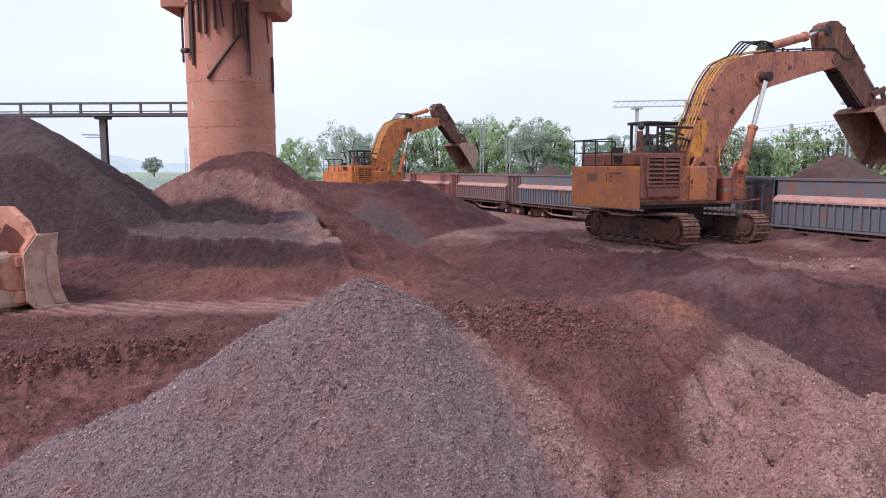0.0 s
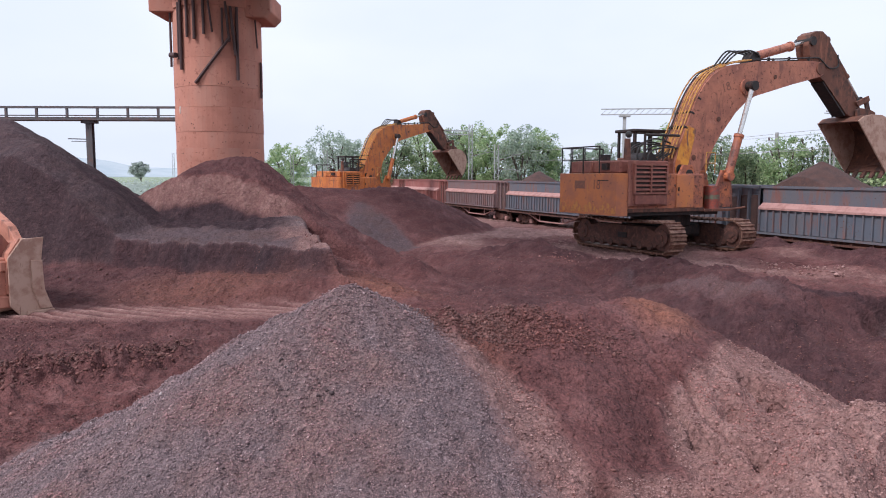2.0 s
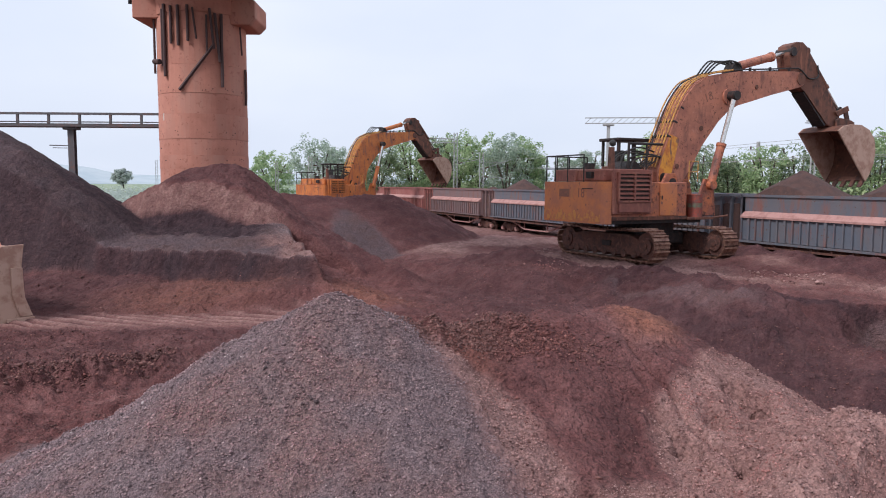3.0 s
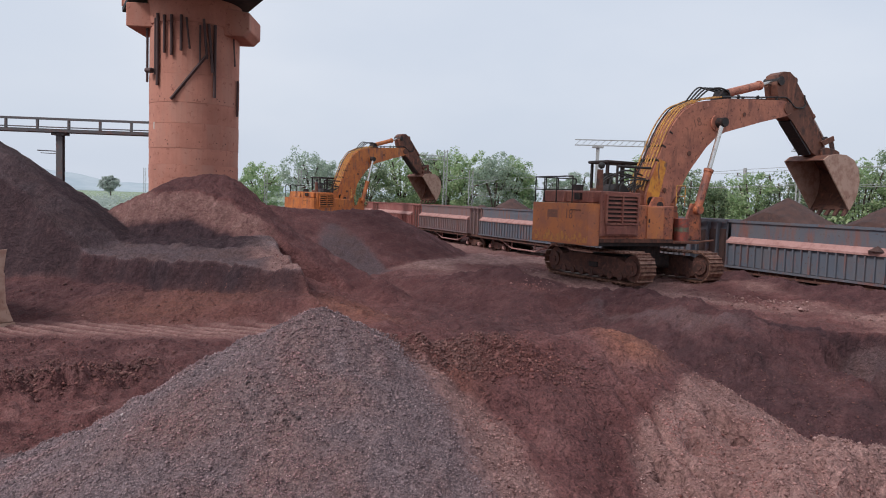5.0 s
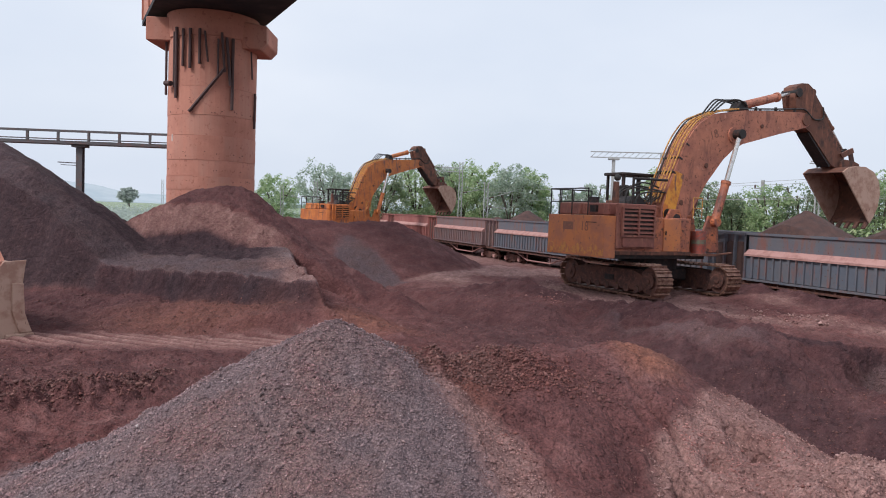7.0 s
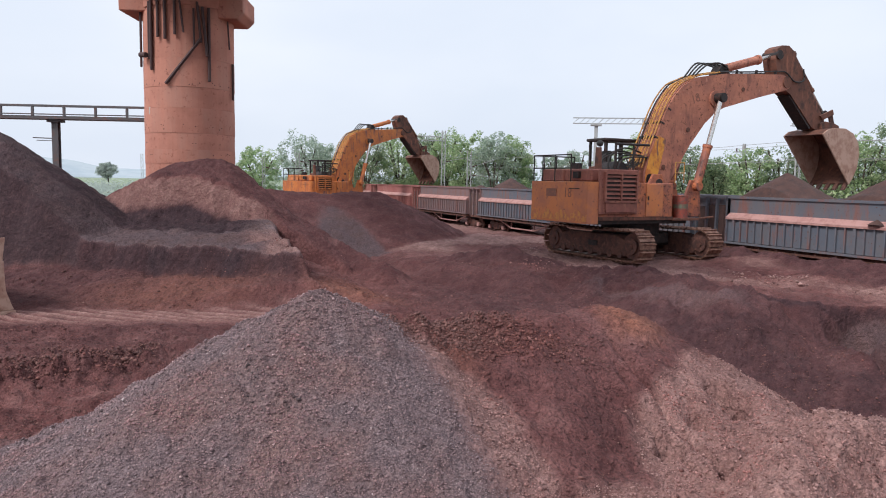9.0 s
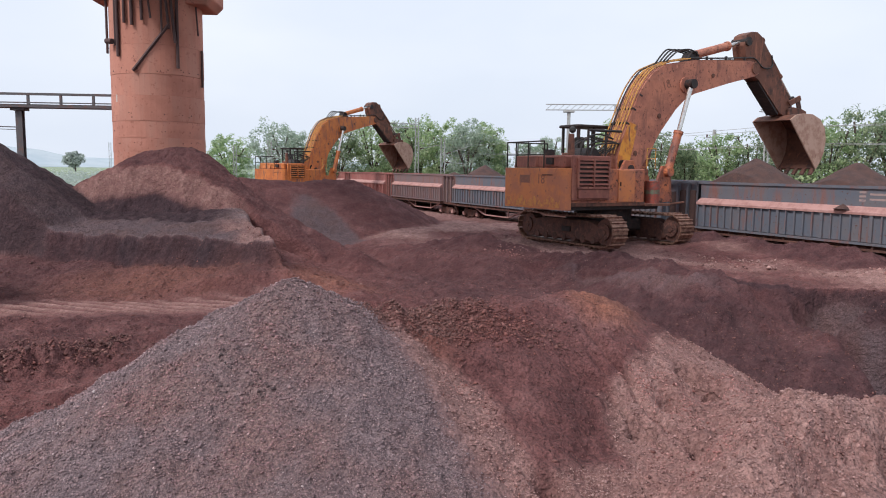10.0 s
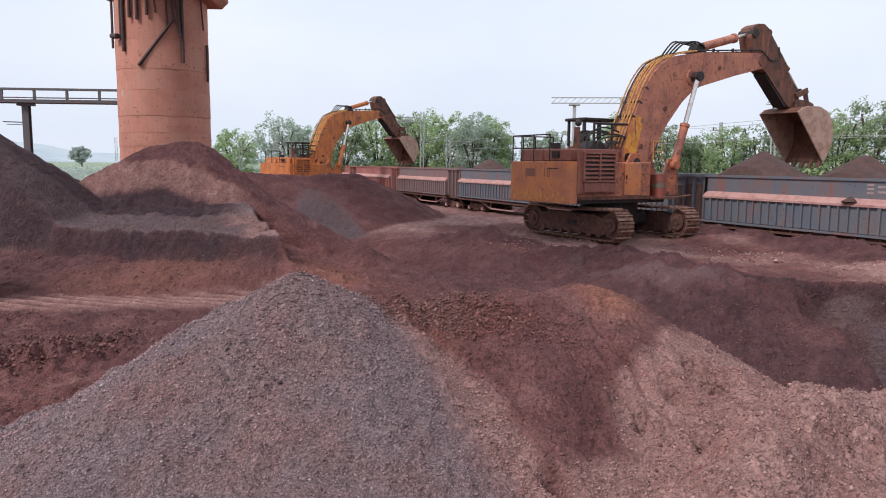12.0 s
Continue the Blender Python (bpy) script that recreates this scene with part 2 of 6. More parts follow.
MID_HEAP = [(-7.3, 36.0, 3.1), (-4.6, 37.0, 2.9), (-1.9, 38.0, 3.05), (1.2, 36.5, 0.6)]
LOW_RIDGE = [(-6.4, 28.8, 3.2), (-3.9, 27.7, 1.95), (-3.0, 26.85, 1.45), (-1.8, 25.9, 0.95), (-0.9, 25.0, 0.75)]
BANK = [(2.17, 26.92, 1.13), (3.61, 26.37, 1.19), (5.32, 24.44, 0.77), (7.2, 22.18, 1.07), (7.72, 20.62, 1.02), (8.36, 18.19, 0.91)]
BERM = [(12.2, 33.5, 0.95), (13.2, 28.5, 1.08), (15.3, 22.0, 1.2)]


def yard_edge(x, y):
    """Distance behind the broken rim of the upper yard, with gullies cut into it towards the pit."""
    d = (x - 2.0) * 0.687 + (y - 25.3) * 0.727 + 1.6 * fbm(x, y, 0.35, 3, 5)
    along = x * 0.727 - y * 0.687
    return d + (0.7 * np.abs(fbm(along, d * 0.15, 0.7, 2, 23)) + 0.05 * fbm(along, d * 0.1, 3.2, 3, 25)) * sstep(5, 7, x)


def masses(x, y):
    """Height of each body of earth by itself."""
    floor = 0.1 - 0.75 * sstep(0.3, 2.6, x) * sstep(17.5, 12, y) - 1.2 * sstep(4.5, 8.5, x) * sstep(20, 14, y)
    floor = np.where(y > 40, floor + 0.15, floor)
    d = yard_edge(x, y)
    top = 0.78 + 0.25 * fbm(x, y, 0.22, 3, 8)
    top = top * sstep(46, 36, y) + 0.25 * sstep(36, 46, y)
    drop = 0.45 + 0.6 * sstep(5.2, 6.4, x) * sstep(9.0, 7.8, x) + 1.5 * sstep(10.1, 10.8, x)
    yard = top - drop * np.clip(-d / 0.6, 0, 1) * sstep(3, 6, x) - 0.55 * np.clip(-d - 0.2 * sstep(3, 8, x), 0, 9)
    yard = yard * sstep(-3.5, 1.0, x) + floor * sstep(1.0, -3.5, x)
    ground = np.maximum(floor, yard)
    d1 = (x + 3.4) * 0.381 + (y - 21.0) * 0.925 + 0.5 * fbm(x, y, 0.8, 2, 11)
    d2 = -(x + 3.3) * 0.944 - (y - 21.0) * 0.33 + 0.3 * fbm(x, y, 0.9, 3, 14)
    lip = 0.6 - 0.18 * sstep(-6.0, -4.0, x)
    front = (1 - lip) * sstep(-3.4, -0.1, d1) + lip * np.clip((d1 + 0.3) / 0.3, 0, 1)
    side = 0.55 * np.clip(1 + d2 / 2.6, 0, 1) + 0.45 * np.clip(1 + d2 / 0.3, 0, 1)
    level = 1.5 + 0.14 * np.clip(d1, 0, 9)
    bench = ground + (level - ground) * np.minimum(front, side) * sstep(36, 30, y)
    grey = heap(x, y, GREY_HEAP, 0.555 + 0.06 * fbm(x, y, 0.5, 2, 3), 0.16)
    gd = np.hypot(x + 0.86, y - 7.0)
    grey = grey - 0.07 * gd + 0.022 * np.clip(gd, 0, 6) ** 2
    grey = grey - 0.7 * np.clip(gd - 4.6, 0, 9) * sstep(-1.0, 1.0, x)
    red = heap(x, y, RED_HEAP, 0.56, 0.2)
    red = np.where(y > 0, smax(red, heap(x, y, SADDLE, 0.45, 0.3), 0.35), red)
    near = heap(x, y, NEAR_HEAP, 1.05, 0.16)
    stand = heap(x, y, STAND, 0.8, 0.5)
    far = heap(x, y, FAR_HEAP, 0.6, 0.4)
    d3 = (y - 27.3) * 0.95 + (x + 8.0) * 0.3 + 0.6 * fbm(x, y, 0.9, 2, 17)
    far = far - 2.4 * np.clip(-d3, 0, 0.36) - 0.7 * np.clip(-d3 - 0.36, 0, 6) - 0.9 * np.clip((x + 6.4) * 0.533 + (y - 28.8) * 0.846, 0, 3)
    dark = heap(x, y, DARK_HEAP, 0.7, 0.5)
    dark = dark - 2.5 * np.clip(-d1, 0, 2)
    mid = smax(heap(x, y, MID_HEAP, 0.5, 0.3), heap(x, y, LOW_RIDGE, 0.72, 0.06), 0.05)
    berm = np.maximum(heap(x, y, BERM, 0.5, 0.3), heap(x, y, BANK, 0.55, 0.25))
    return ground, bench, grey, red, near, stand, far, dark, mid, berm


def relief(x, y):
    ground, bench, grey, red, near, stand, far, dark, mid, berm = masses(x, y)
    lumps = fbm(x, y, 0.9, 6, 21)
    fine = fbm(x, y, 6.0, 4, 31)
    crumb = np.abs(fbm(x, y, 3.1, 5, 51))
    near_by = sstep(40, 12, np.hypot(x, y))
    fine = fine + near_by * 2.0 * np.clip(crumb - 0.14, 0, 1)
    gully = np.abs(fbm(x, y, 0.45, 4, 71))
    lumps = lumps - 0.9 * np.clip(0.14 - gully, 0, 1) / 0.14 * 0.5
    z = np.maximum(ground, bench) + 0.15 * lumps + 0.08 * fine
    lugs = sstep(1.5, 0.5, np.abs(y - 18.1 - 0.05 * (x + 6))) * sstep(0.0, -2.0, x)
    z = z * (1 - lugs) + lugs * (0.12 + 0.03 * np.sin(13.0 * (x * 0.5 + y * 1.1) + 3 * fbm(x, y, 0.8, 3, 19)) + 0.05 * lumps)
    rills = np.abs(fbm(x * 1.6 + 0.5 * y, y * 0.35, 1.1, 4, 81))
    crest_lumps = sstep(0.5, 0.2, np.hypot((x - 0.6) * 0.42, y - 7.4))
    rough = red + 0.07 * lumps + (0.05 + 0.07 * crest_lumps) * fine - 0.1 * np.clip(0.12 - rills, 0, 1) / 0.12 * sstep(1.7, 2.2, x) * sstep(7.9, 7.5, y)
    z = smax(z, heap(x, y, WINDROW, 0.35, 0.2) + 0.2 * lumps + 0.22 * fine, 0.2)
    z = smax(z, rough, 0.1)
    z = smax(z, mid + 0.14 * lumps + 0.07 * fine, 0.05)
    z = smax(z, far + 0.16 * lumps + 0.1 * fine, 0.04)
    z = smax(z, berm + 0.3 * lumps + 0.1 * fine, 0.1)
    z = smax(z, dark + 0.15 * lumps + 0.05 * fine, 0.15)
    z = smax(z, near + 0.2 * lumps + 0.1 * fine, 0.04)
    z = smax(z, stand, 0.2)
    z = smax(z, grey + 0.12 * lumps + 0.05 * fine, 0.14)
    for hx, hy, hr in ((3.1, 7.02, 0.1), (3.24, 6.78, 0.09), (2.73, 6.56, 0.08), (2.34, 6.2, 0.1), (2.76, 5.8, 0.12), (1.3, 5.35, 0.1)):   # boot holes in the loose heap
        z = z - 0.34 * np.exp(-((x - hx) ** 2 + ((y - hy) * 0.8) ** 2) / (hr * hr))
    r = np.hypot(x, y)
    return np.where(r > 60, z * sstep(160, 60, r), z)


def soil(x, y):
    """Which material lies on top: shares of grey gravel, dark ore, pale pink sand, orange clay; red earth is the rest.
    black also paints shade under the lips and darkens the pit.
    """
    ground, bench, grey, red, near, stand, far, dark, mid, berm = masses(x, y)
    others = np.maximum.reduce([ground, bench, red, near])
    wob = 0.12 * fbm(x, y, 1.3, 4, 41)
    gravel = sstep(-0.06, 0.10, grey - others + wob)
    gravel = np.maximum(gravel, sstep(-0.1, 0.2, dark - np.maximum(bench, far) + wob) * 0.4)
    gravel = np.maximum(gravel, 1.0 * sstep(0.2, 0.9, bench - ground) * sstep(-0.06, 0.06, (x + 3.4) * 0.381 + (y - 21.0) * 0.925 + 0.5 * fbm(x, y, 0.8, 2, 11)) * sstep(0.0, 0.5, bench - far) * sstep(-0.25, 0.1, -(x + 3.3) * 0.944 - (y - 21.0) * 0.33))
    ore = sstep(-0.1, 0.3, mid - np.maximum(ground, bench) + 2 * wob) * 0.4
    ore = np.maximum(ore, sstep(-0.1, 0.2, dark - np.maximum(bench, far) + wob) * 1.0)
    slope_band = ((x - 2.0) * 0.687 + (y - 25.3) * 0.727)
    ore = np.maximum(ore, sstep(-9, -3, slope_band) * sstep(2.0, -1.0, slope_band) * sstep(-2, 2, x) * (0.8 + 1.8 * wob))
    ore = np.maximum(ore, sstep(-0.25, 0.15, berm - ground + wob) * 0.85)
    ore = np.maximum(ore, 0.5 * sstep(5.0, 2.5, np.hypot((x + 2.6) * 0.9, y - 29.0)) * (0.85 + 2 * wob))
    scree = sstep(1.15, 0.85, np.hypot(((x + 2.7) * 0.5 - (y - 32.7) * 0.87) / 2.8, ((x + 2.7) * 0.87 + (y - 32.7) * 0.5) / 1.2) + 2 * wob)
    gravel = np.maximum(gravel, scree)
    edge = yard_edge(x, y)
    face = sstep(-1.3, -0.7, edge + 2 * wob) * sstep(-0.1, -0.2, edge + wob)
    gravel = np.maximum(gravel, face * (0.7 * sstep(10.5, 11.0, x) + 0.35 * sstep(5.4, 6.2, x) * sstep(8.8, 8.0, x)))
    e1 = (x + 3.4) * 0.381 + (y - 21.0) * 0.925 + 0.5 * fbm(x, y, 0.8, 2, 11)
    # dark band painted on the bench face for shade below its lip
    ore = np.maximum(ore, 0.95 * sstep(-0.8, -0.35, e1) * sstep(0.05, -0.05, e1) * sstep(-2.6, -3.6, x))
    ore = ore * (1 - sstep(0.0, 0.2, red - ground) * 0.85)
    ore = np.maximum(ore, 0.28 * sstep(0.0, 0.2, red - np.maximum(ground, grey)) * sstep(-0.2, 0.6, x - 0.3) * (y < 9) * (0.95 + 2 * wob))
    pale = sstep(-0.05, 0.15, near - np.maximum(np.maximum(ground, grey), red) + wob) * np.where(heap(x, y, NEAR_HEAP, 1.05, 0.16) > -0.05, 1.0, 0.55)
    pale = np.maximum(pale, sstep(-0.05, 0.2, red - np.maximum(ground, grey) + wob) * sstep(1.95, 2.25, x - np.clip(y - 6.6, 0, 3) + 2 * wob) * 0.85)
    pale = np.maximum(pale, 0.85 * sstep(0.7, 0.35, np.hypot((x - 1.9) * 0.8, y - 5.1) + wob))
    flank = sstep(-0.15, 0.4, x - 0.05 + 0.44 * (y - 6.6) + 1.5 * wob) * sstep(-0.1, 0.02, grey - np.maximum(ground, red)) * sstep(2.45, 1.9, grey)
    gravel = gravel * (1 - 0.8 * flank)
    pale = np.maximum(pale, 0.8 * flank)
    d3 = (y - 27.3) * 0.95 + (x + 8.0) * 0.3 + 0.6 * fbm(x, y, 0.9, 2, 17)
    tip = -(x + 3.3) * 0.944 - (y - 21.0) * 0.33 + 0.3 * fbm(x, y, 0.9, 3, 14)
    pale = np.maximum(pale, 0.85 * sstep(1.5, 0.6, tip + 4 * wob) * sstep(-0.05, 0.05, tip) * sstep(0.0, 0.06, e1) * sstep(2.6, 1.6, e1))
    gravel = gravel * (1 - 0.8 * sstep(1.5, 0.6, tip + 4 * wob) * sstep(-0.05, 0.05, tip) * sstep(0.0, 0.06, e1) * sstep(2.6, 1.6, e1))
    pale = np.maximum(pale, 0.6 * sstep(0.3, 0.12, np.abs(d3 + 0.16)) * sstep(-13, -11, x) * sstep(-4.5, -6, x))
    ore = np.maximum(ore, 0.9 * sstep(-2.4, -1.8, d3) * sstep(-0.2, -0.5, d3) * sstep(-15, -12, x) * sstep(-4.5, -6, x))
    pale = np.maximum(pale, sstep(0.3, 1.2, x - 0.9) * sstep(0, 0.3, grey - ground + 0.2) * sstep(1.6, 0.3, grey) * sstep(-0.1, 0.05, grey - red) * 0.75)
    pale = np.maximum(pale, sstep(0.5, 3, slope_band) * sstep(-3, 1, x) * (0.7 + 1.5 * fbm(x, y, 0.35, 4, 43)) * sstep(70, 50, y) * sstep(0.1, -0.2, np.maximum(mid, berm) - ground))
    # tyre-lug contrast put into the colour: pale crests, darker grooves
    rut = 0.5 + 0.5 * np.sin(13.0 * (x * 0.5 + y * 1.1) + 3 * fbm(x, y, 0.8, 3, 19))
    strip = sstep(1.3, 0.3, np.abs(y - 18.2 - 0.06 * (x + 6))) * sstep(-1.0, -3.0, x)
    pale = np.maximum(pale, strip * (0.1 + 0.9 * rut + wob))
    ore = np.maximum(ore, 0.9 * sstep(-1.5, -4.0, x) * sstep(19.2, 20.0, y) * sstep(24.5, 23.5, y) * sstep(0.2, 0.0, e1) * (0.9 + 2 * wob))
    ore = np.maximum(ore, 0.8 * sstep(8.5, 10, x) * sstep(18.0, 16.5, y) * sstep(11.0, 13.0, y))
    ore = np.maximum(ore, 0.5 * sstep(-2.5, -4.5, x) * sstep(11.5, 13.5, y) * sstep(23, 20, y) * (1 - strip) * (0.9 + 3 * wob))
    clay = sstep(0.55, 0.1, np.hypot(x - 2.45, y - 7.9)) + 0.8 * sstep(1.8, 0.4, np.hypot(x + 1.6, (y - 20.5) * 0.8)) \
        + 0.6 * sstep(1.3, 0.2, np.hypot(x + 3.3, (y - 10.2) * 0.6)) + 0.3 * sstep(0.5, 0.1, np.hypot(x - 0.45, (y - 7.0) * 0.7)) \
        + 0.45 * sstep(2.5, 0.5, np.hypot((x + 6.5) * 0.6, y - 20.6))
    clay = np.clip(clay, 0, 1) * (1 - gravel)
    black = 0.6 * scree + 0.8 * sstep(-0.1, 0.2, dark - np.maximum(bench, far) + wob)
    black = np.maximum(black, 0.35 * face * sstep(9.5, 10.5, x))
    # the pit below the rim is laid darker
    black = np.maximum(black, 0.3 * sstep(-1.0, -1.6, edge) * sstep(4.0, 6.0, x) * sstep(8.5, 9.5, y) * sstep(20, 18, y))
    # dark line painted below the yard rim as its shaded underside
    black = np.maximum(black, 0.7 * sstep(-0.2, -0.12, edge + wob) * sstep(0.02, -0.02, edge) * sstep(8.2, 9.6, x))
    # second, blacker band of painted shade below the bench lip
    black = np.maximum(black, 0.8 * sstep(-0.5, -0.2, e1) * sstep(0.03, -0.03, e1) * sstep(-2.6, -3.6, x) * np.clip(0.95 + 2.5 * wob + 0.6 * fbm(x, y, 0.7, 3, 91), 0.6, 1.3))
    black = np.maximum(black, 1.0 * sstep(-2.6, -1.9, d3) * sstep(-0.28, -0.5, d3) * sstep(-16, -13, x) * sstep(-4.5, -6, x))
    black = np.maximum(black, 0.55 * sstep(0.0, 0.1, e1) * sstep(36, 31, y) * sstep(0.4, 1.4, tip + 3 * wob) * sstep(0.1, -0.1, far - bench))
    ore = np.maximum(ore, 0.6 * sstep(0.1, 0.3, d3) * sstep(0.0, 0.3, far - bench) * sstep(33, 31, y))
    plain = sstep(72, 95, np.hypot(x, y))
    return gravel, np.clip(ore, 0, 1), np.clip(pale, 0, 1), clay, plain, np.clip(black, 0, 1)


def ground_material():
    m = bpy.data.materials.new("iron_ore_earth")
    m.use_nodes = True
    n, l = m.node_tree.nodes, m.node_tree.links
    b = n["Principled BSDF"]
    b.inputs["Roughness"].default_value = 0.95
    b.inputs["Specular IOR Level"].default_value = 0.25
    tc = n.new("ShaderNodeTexCoord")

    def noise_of(scale, detail=5, rough=0.6):
        z = n.new("ShaderNodeTexNoise")
        z.inputs["Scale"].default_value, z.inputs["Detail"].default_value, z.inputs["Roughness"].default_value = scale, detail, rough
        l.new(tc.outputs["Object"], z.inputs["Vector"])
        return z.outputs["Fac"]

    def ramp(src, *stops):
        r = n.new("ShaderNodeValToRGB")
        e = r.color_ramp.elements
        e[0].position, e[0].color = stops[0][0], (*stops[0][1], 1)
        e[1].position, e[1].color = stops[-1][0], (*stops[-1][1], 1)
        for p, c in stops[1:-1]:
            k = e.new(p)
            k.color = (*c, 1)
        l.new(src, r.inputs["Fac"])
        return r.outputs["Color"]

    def mix(fac, a, c):
        x = n.new("ShaderNodeMix")
        x.data_type = "RGBA"
        l.new(fac, x.inputs[0])
        l.new(a, x.inputs[6])
        l.new(c, x.inputs[7])
        return x.outputs[2]

    def share(name):
        a = n.new("ShaderNodeAttribute")
        a.attribute_name = name
        big = n.new("ShaderNodeMath")
        big.operation = "MULTIPLY_ADD"
        l.new(noise_of(2.3, 8, 0.72), big.inputs[0])
        big.inputs[1].default_value, big.inputs[2].default_value = 0.6, -0.3
        s = n.new("ShaderNodeMath")
        s.operation = "ADD"
        l.new(a.outputs["Fac"], s.inputs[0])
        lim = n.new("ShaderNodeMath")          # the edge of a patch is ragged, its inside and outside are whole
        lim.operation = "MULTIPLY"
        par = n.new("ShaderNodeMapRange")
        par.inputs["From Min"].default_value, par.inputs["From Max"].default_value = 0.0, 0.25
        l.new(a.outputs["Fac"], par.inputs["Value"])
        l.new(big.outputs[0], lim.inputs[0])
        l.new(par.outputs["Result"], lim.inputs[1])
        l.new(lim.outputs[0], s.inputs[1])
        s.use_clamp = True
        return s.outputs[0]

    grain = noise_of(38, 4, 0.7)
    mid = noise_of(1.1, 7, 0.65)
    earth = ramp(mid, (0.3, (0.082, 0.032, 0.032)), (0.46, (0.134, 0.053, 0.05)), (0.56, (0.168, 0.07, 0.065)), (0.7, (0.25, 0.125, 0.115)))
    grey = ramp(noise_of(70, 3, 0.8), (0.3, (0.095, 0.067, 0.073)), (0.5, (0.178, 0.129, 0.136)), (0.68, (0.3, 0.223, 0.226)))
    grey2 = mix(ramp(noise_of(0.9, 5), (0.42, (0, 0, 0)), (0.62, (1, 1, 1))), grey, ramp(grain, (0.3, (0.121, 0.078, 0.076)), (0.7, (0.270, 0.169, 0.155))))
    ore = ramp(noise_of(2.0, 6), (0.3, (0.055, 0.025, 0.027)), (0.5, (0.086, 0.039, 0.041)), (0.72, (0.14, 0.067, 0.066)))
    pale = ramp(noise_of(3.2, 8, 0.7), (0.3, (0.19, 0.1, 0.09)), (0.5, (0.3, 0.17, 0.15)), (0.72, (0.44, 0.27, 0.24)))
    clay = ramp(noise_of(3, 6), (0.3, (0.19, 0.078, 0.058)), (0.7, (0.3, 0.125, 0.084)))
    col = mix(share("ore"), earth, ore)
    col = mix(share("clay"), col, clay)
    col = mix(share("pale"), col, pale)
    col = mix(share("gravel"), col, grey2)
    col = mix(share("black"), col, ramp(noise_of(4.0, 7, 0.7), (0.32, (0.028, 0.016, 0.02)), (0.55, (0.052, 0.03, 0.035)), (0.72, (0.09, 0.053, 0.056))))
    # far plain: scrub green, paled in the colour for haze
    col = mix(share("plain"), col, ramp(noise_of(0.05, 4), (0.35, (0.2, 0.26, 0.17)), (0.65, (0.33, 0.38, 0.27))))
    speck = n.new("ShaderNodeMix")
    speck.data_type, speck.blend_type = "RGBA", "MULTIPLY"
    speck.inputs[0].default_value = 0.55
    l.new(col, speck.inputs[6])
    l.new(ramp(grain, (0.3, (0.4, 0.39, 0.41)), (0.5, (1, 1, 1)), (0.66, (1.65, 1.6, 1.58))), speck.inputs[7])
    crumb = n.new("ShaderNodeMix")
    crumb.data_type, crumb.blend_type = "RGBA", "MULTIPLY"
    crumb.inputs[0].default_value = 0.5
    l.new(speck.outputs[2], crumb.inputs[6])
    l.new(ramp(noise_of(12, 6, 0.78), (0.33, (0.5, 0.48, 0.49)), (0.5, (1, 1, 1)), (0.66, (1.5, 1.48, 1.46))), crumb.inputs[7])
    l.new(crumb.outputs[2], b.inputs["Base Color"])
    vo = n.new("ShaderNodeTexVoronoi")
    vo.inputs["Scale"].default_value = 34
    l.new(tc.outputs["Object"], vo.inputs["Vector"])
    b1, b2 = n.new("ShaderNodeBump"), n.new("ShaderNodeBump")
    b1.inputs["Strength"].default_value, b1.inputs["Distance"].default_value = 0.5, 0.025
    b2.inputs["Strength"].default_value, b2.inputs["Distance"].default_value = 0.65, 0.14
    b1.invert = True
    l.new(vo.outputs["Distance"], b1.inputs["Height"])
    l.new(noise_of(6, 8, 0.7), b2.inputs["Height"])
    v2, b3 = n.new("ShaderNodeTexVoronoi"), n.new("ShaderNodeBump")      # crumbs a hand wide
    v2.inputs["Scale"].default_value = 9
    warp = n.new("ShaderNodeVectorMath")
    warp.operation = "MULTIPLY_ADD"
    nz = n.new("ShaderNodeTexNoise")
    nz.inputs["Scale"].default_value, nz.inputs["Detail"].default_value = 5, 4
    l.new(tc.outputs["Object"], nz.inputs["Vector"])
    l.new(nz.outputs["Color"], warp.inputs[0])
    warp.inputs[1].default_value = (0.35, 0.35, 0.35)
    l.new(tc.outputs["Object"], warp.inputs[2])
    l.new(warp.outputs[0], v2.inputs["Vector"])
    b3.inputs["Strength"].default_value, b3.inputs["Distance"].default_value = 0.6, 0.08
    b3.invert = True
    l.new(v2.outputs["Distance"], b3.inputs["Height"])
    l.new(b2.outputs["Normal"], b3.inputs["Normal"])
    l.new(b3.outputs["Normal"], b1.inputs["Normal"])
    l.new(b1.outputs["Normal"], b.inputs["Normal"])
    return m


def mesh_of(name, verts, faces, material, smooth=False):
    me = bpy.data.meshes.new(name)
    me.from_pydata([tuple(v) for v in verts], [], faces)
    me.materials.append(material)
    if smooth:
        me.polygons.foreach_set("use_smooth", [True] * len(me.polygons))
    me.update()
    return me


M_GROUND = ground_material()
az = np.concatenate([np.linspace(-180, -44, 40)[:-1], np.linspace(-44, 44, 640)[:-1], np.linspace(44, 180, 40)[:-1]])
rad = np.concatenate([np.linspace(0.15, 3.0, 14)[:-1], np.geomspace(3.0, 17.5, 330)[:-1], np.linspace(17.5, 30.5, 270)[:-1], np.geomspace(30.5, 46, 70)[:-1], np.geomspace(46, 3500, 64)])
AA, RR = np.meshgrid(np.radians(az), rad, indexing="ij")
GX, GY = RR * np.sin(AA), RR * np.cos(AA)
GZ = relief(GX, GY)
na, nr = len(az), len(rad)
idx = np.arange(na * nr).reshape(na, nr)
nxt = np.roll(idx, -1, axis=0)
quads = np.stack([idx[:, :-1], idx[:, 1:], nxt[:, 1:], nxt[:, :-1]], -1).reshape(-1, 4)
g_mesh = bpy.data.meshes.new("ground")
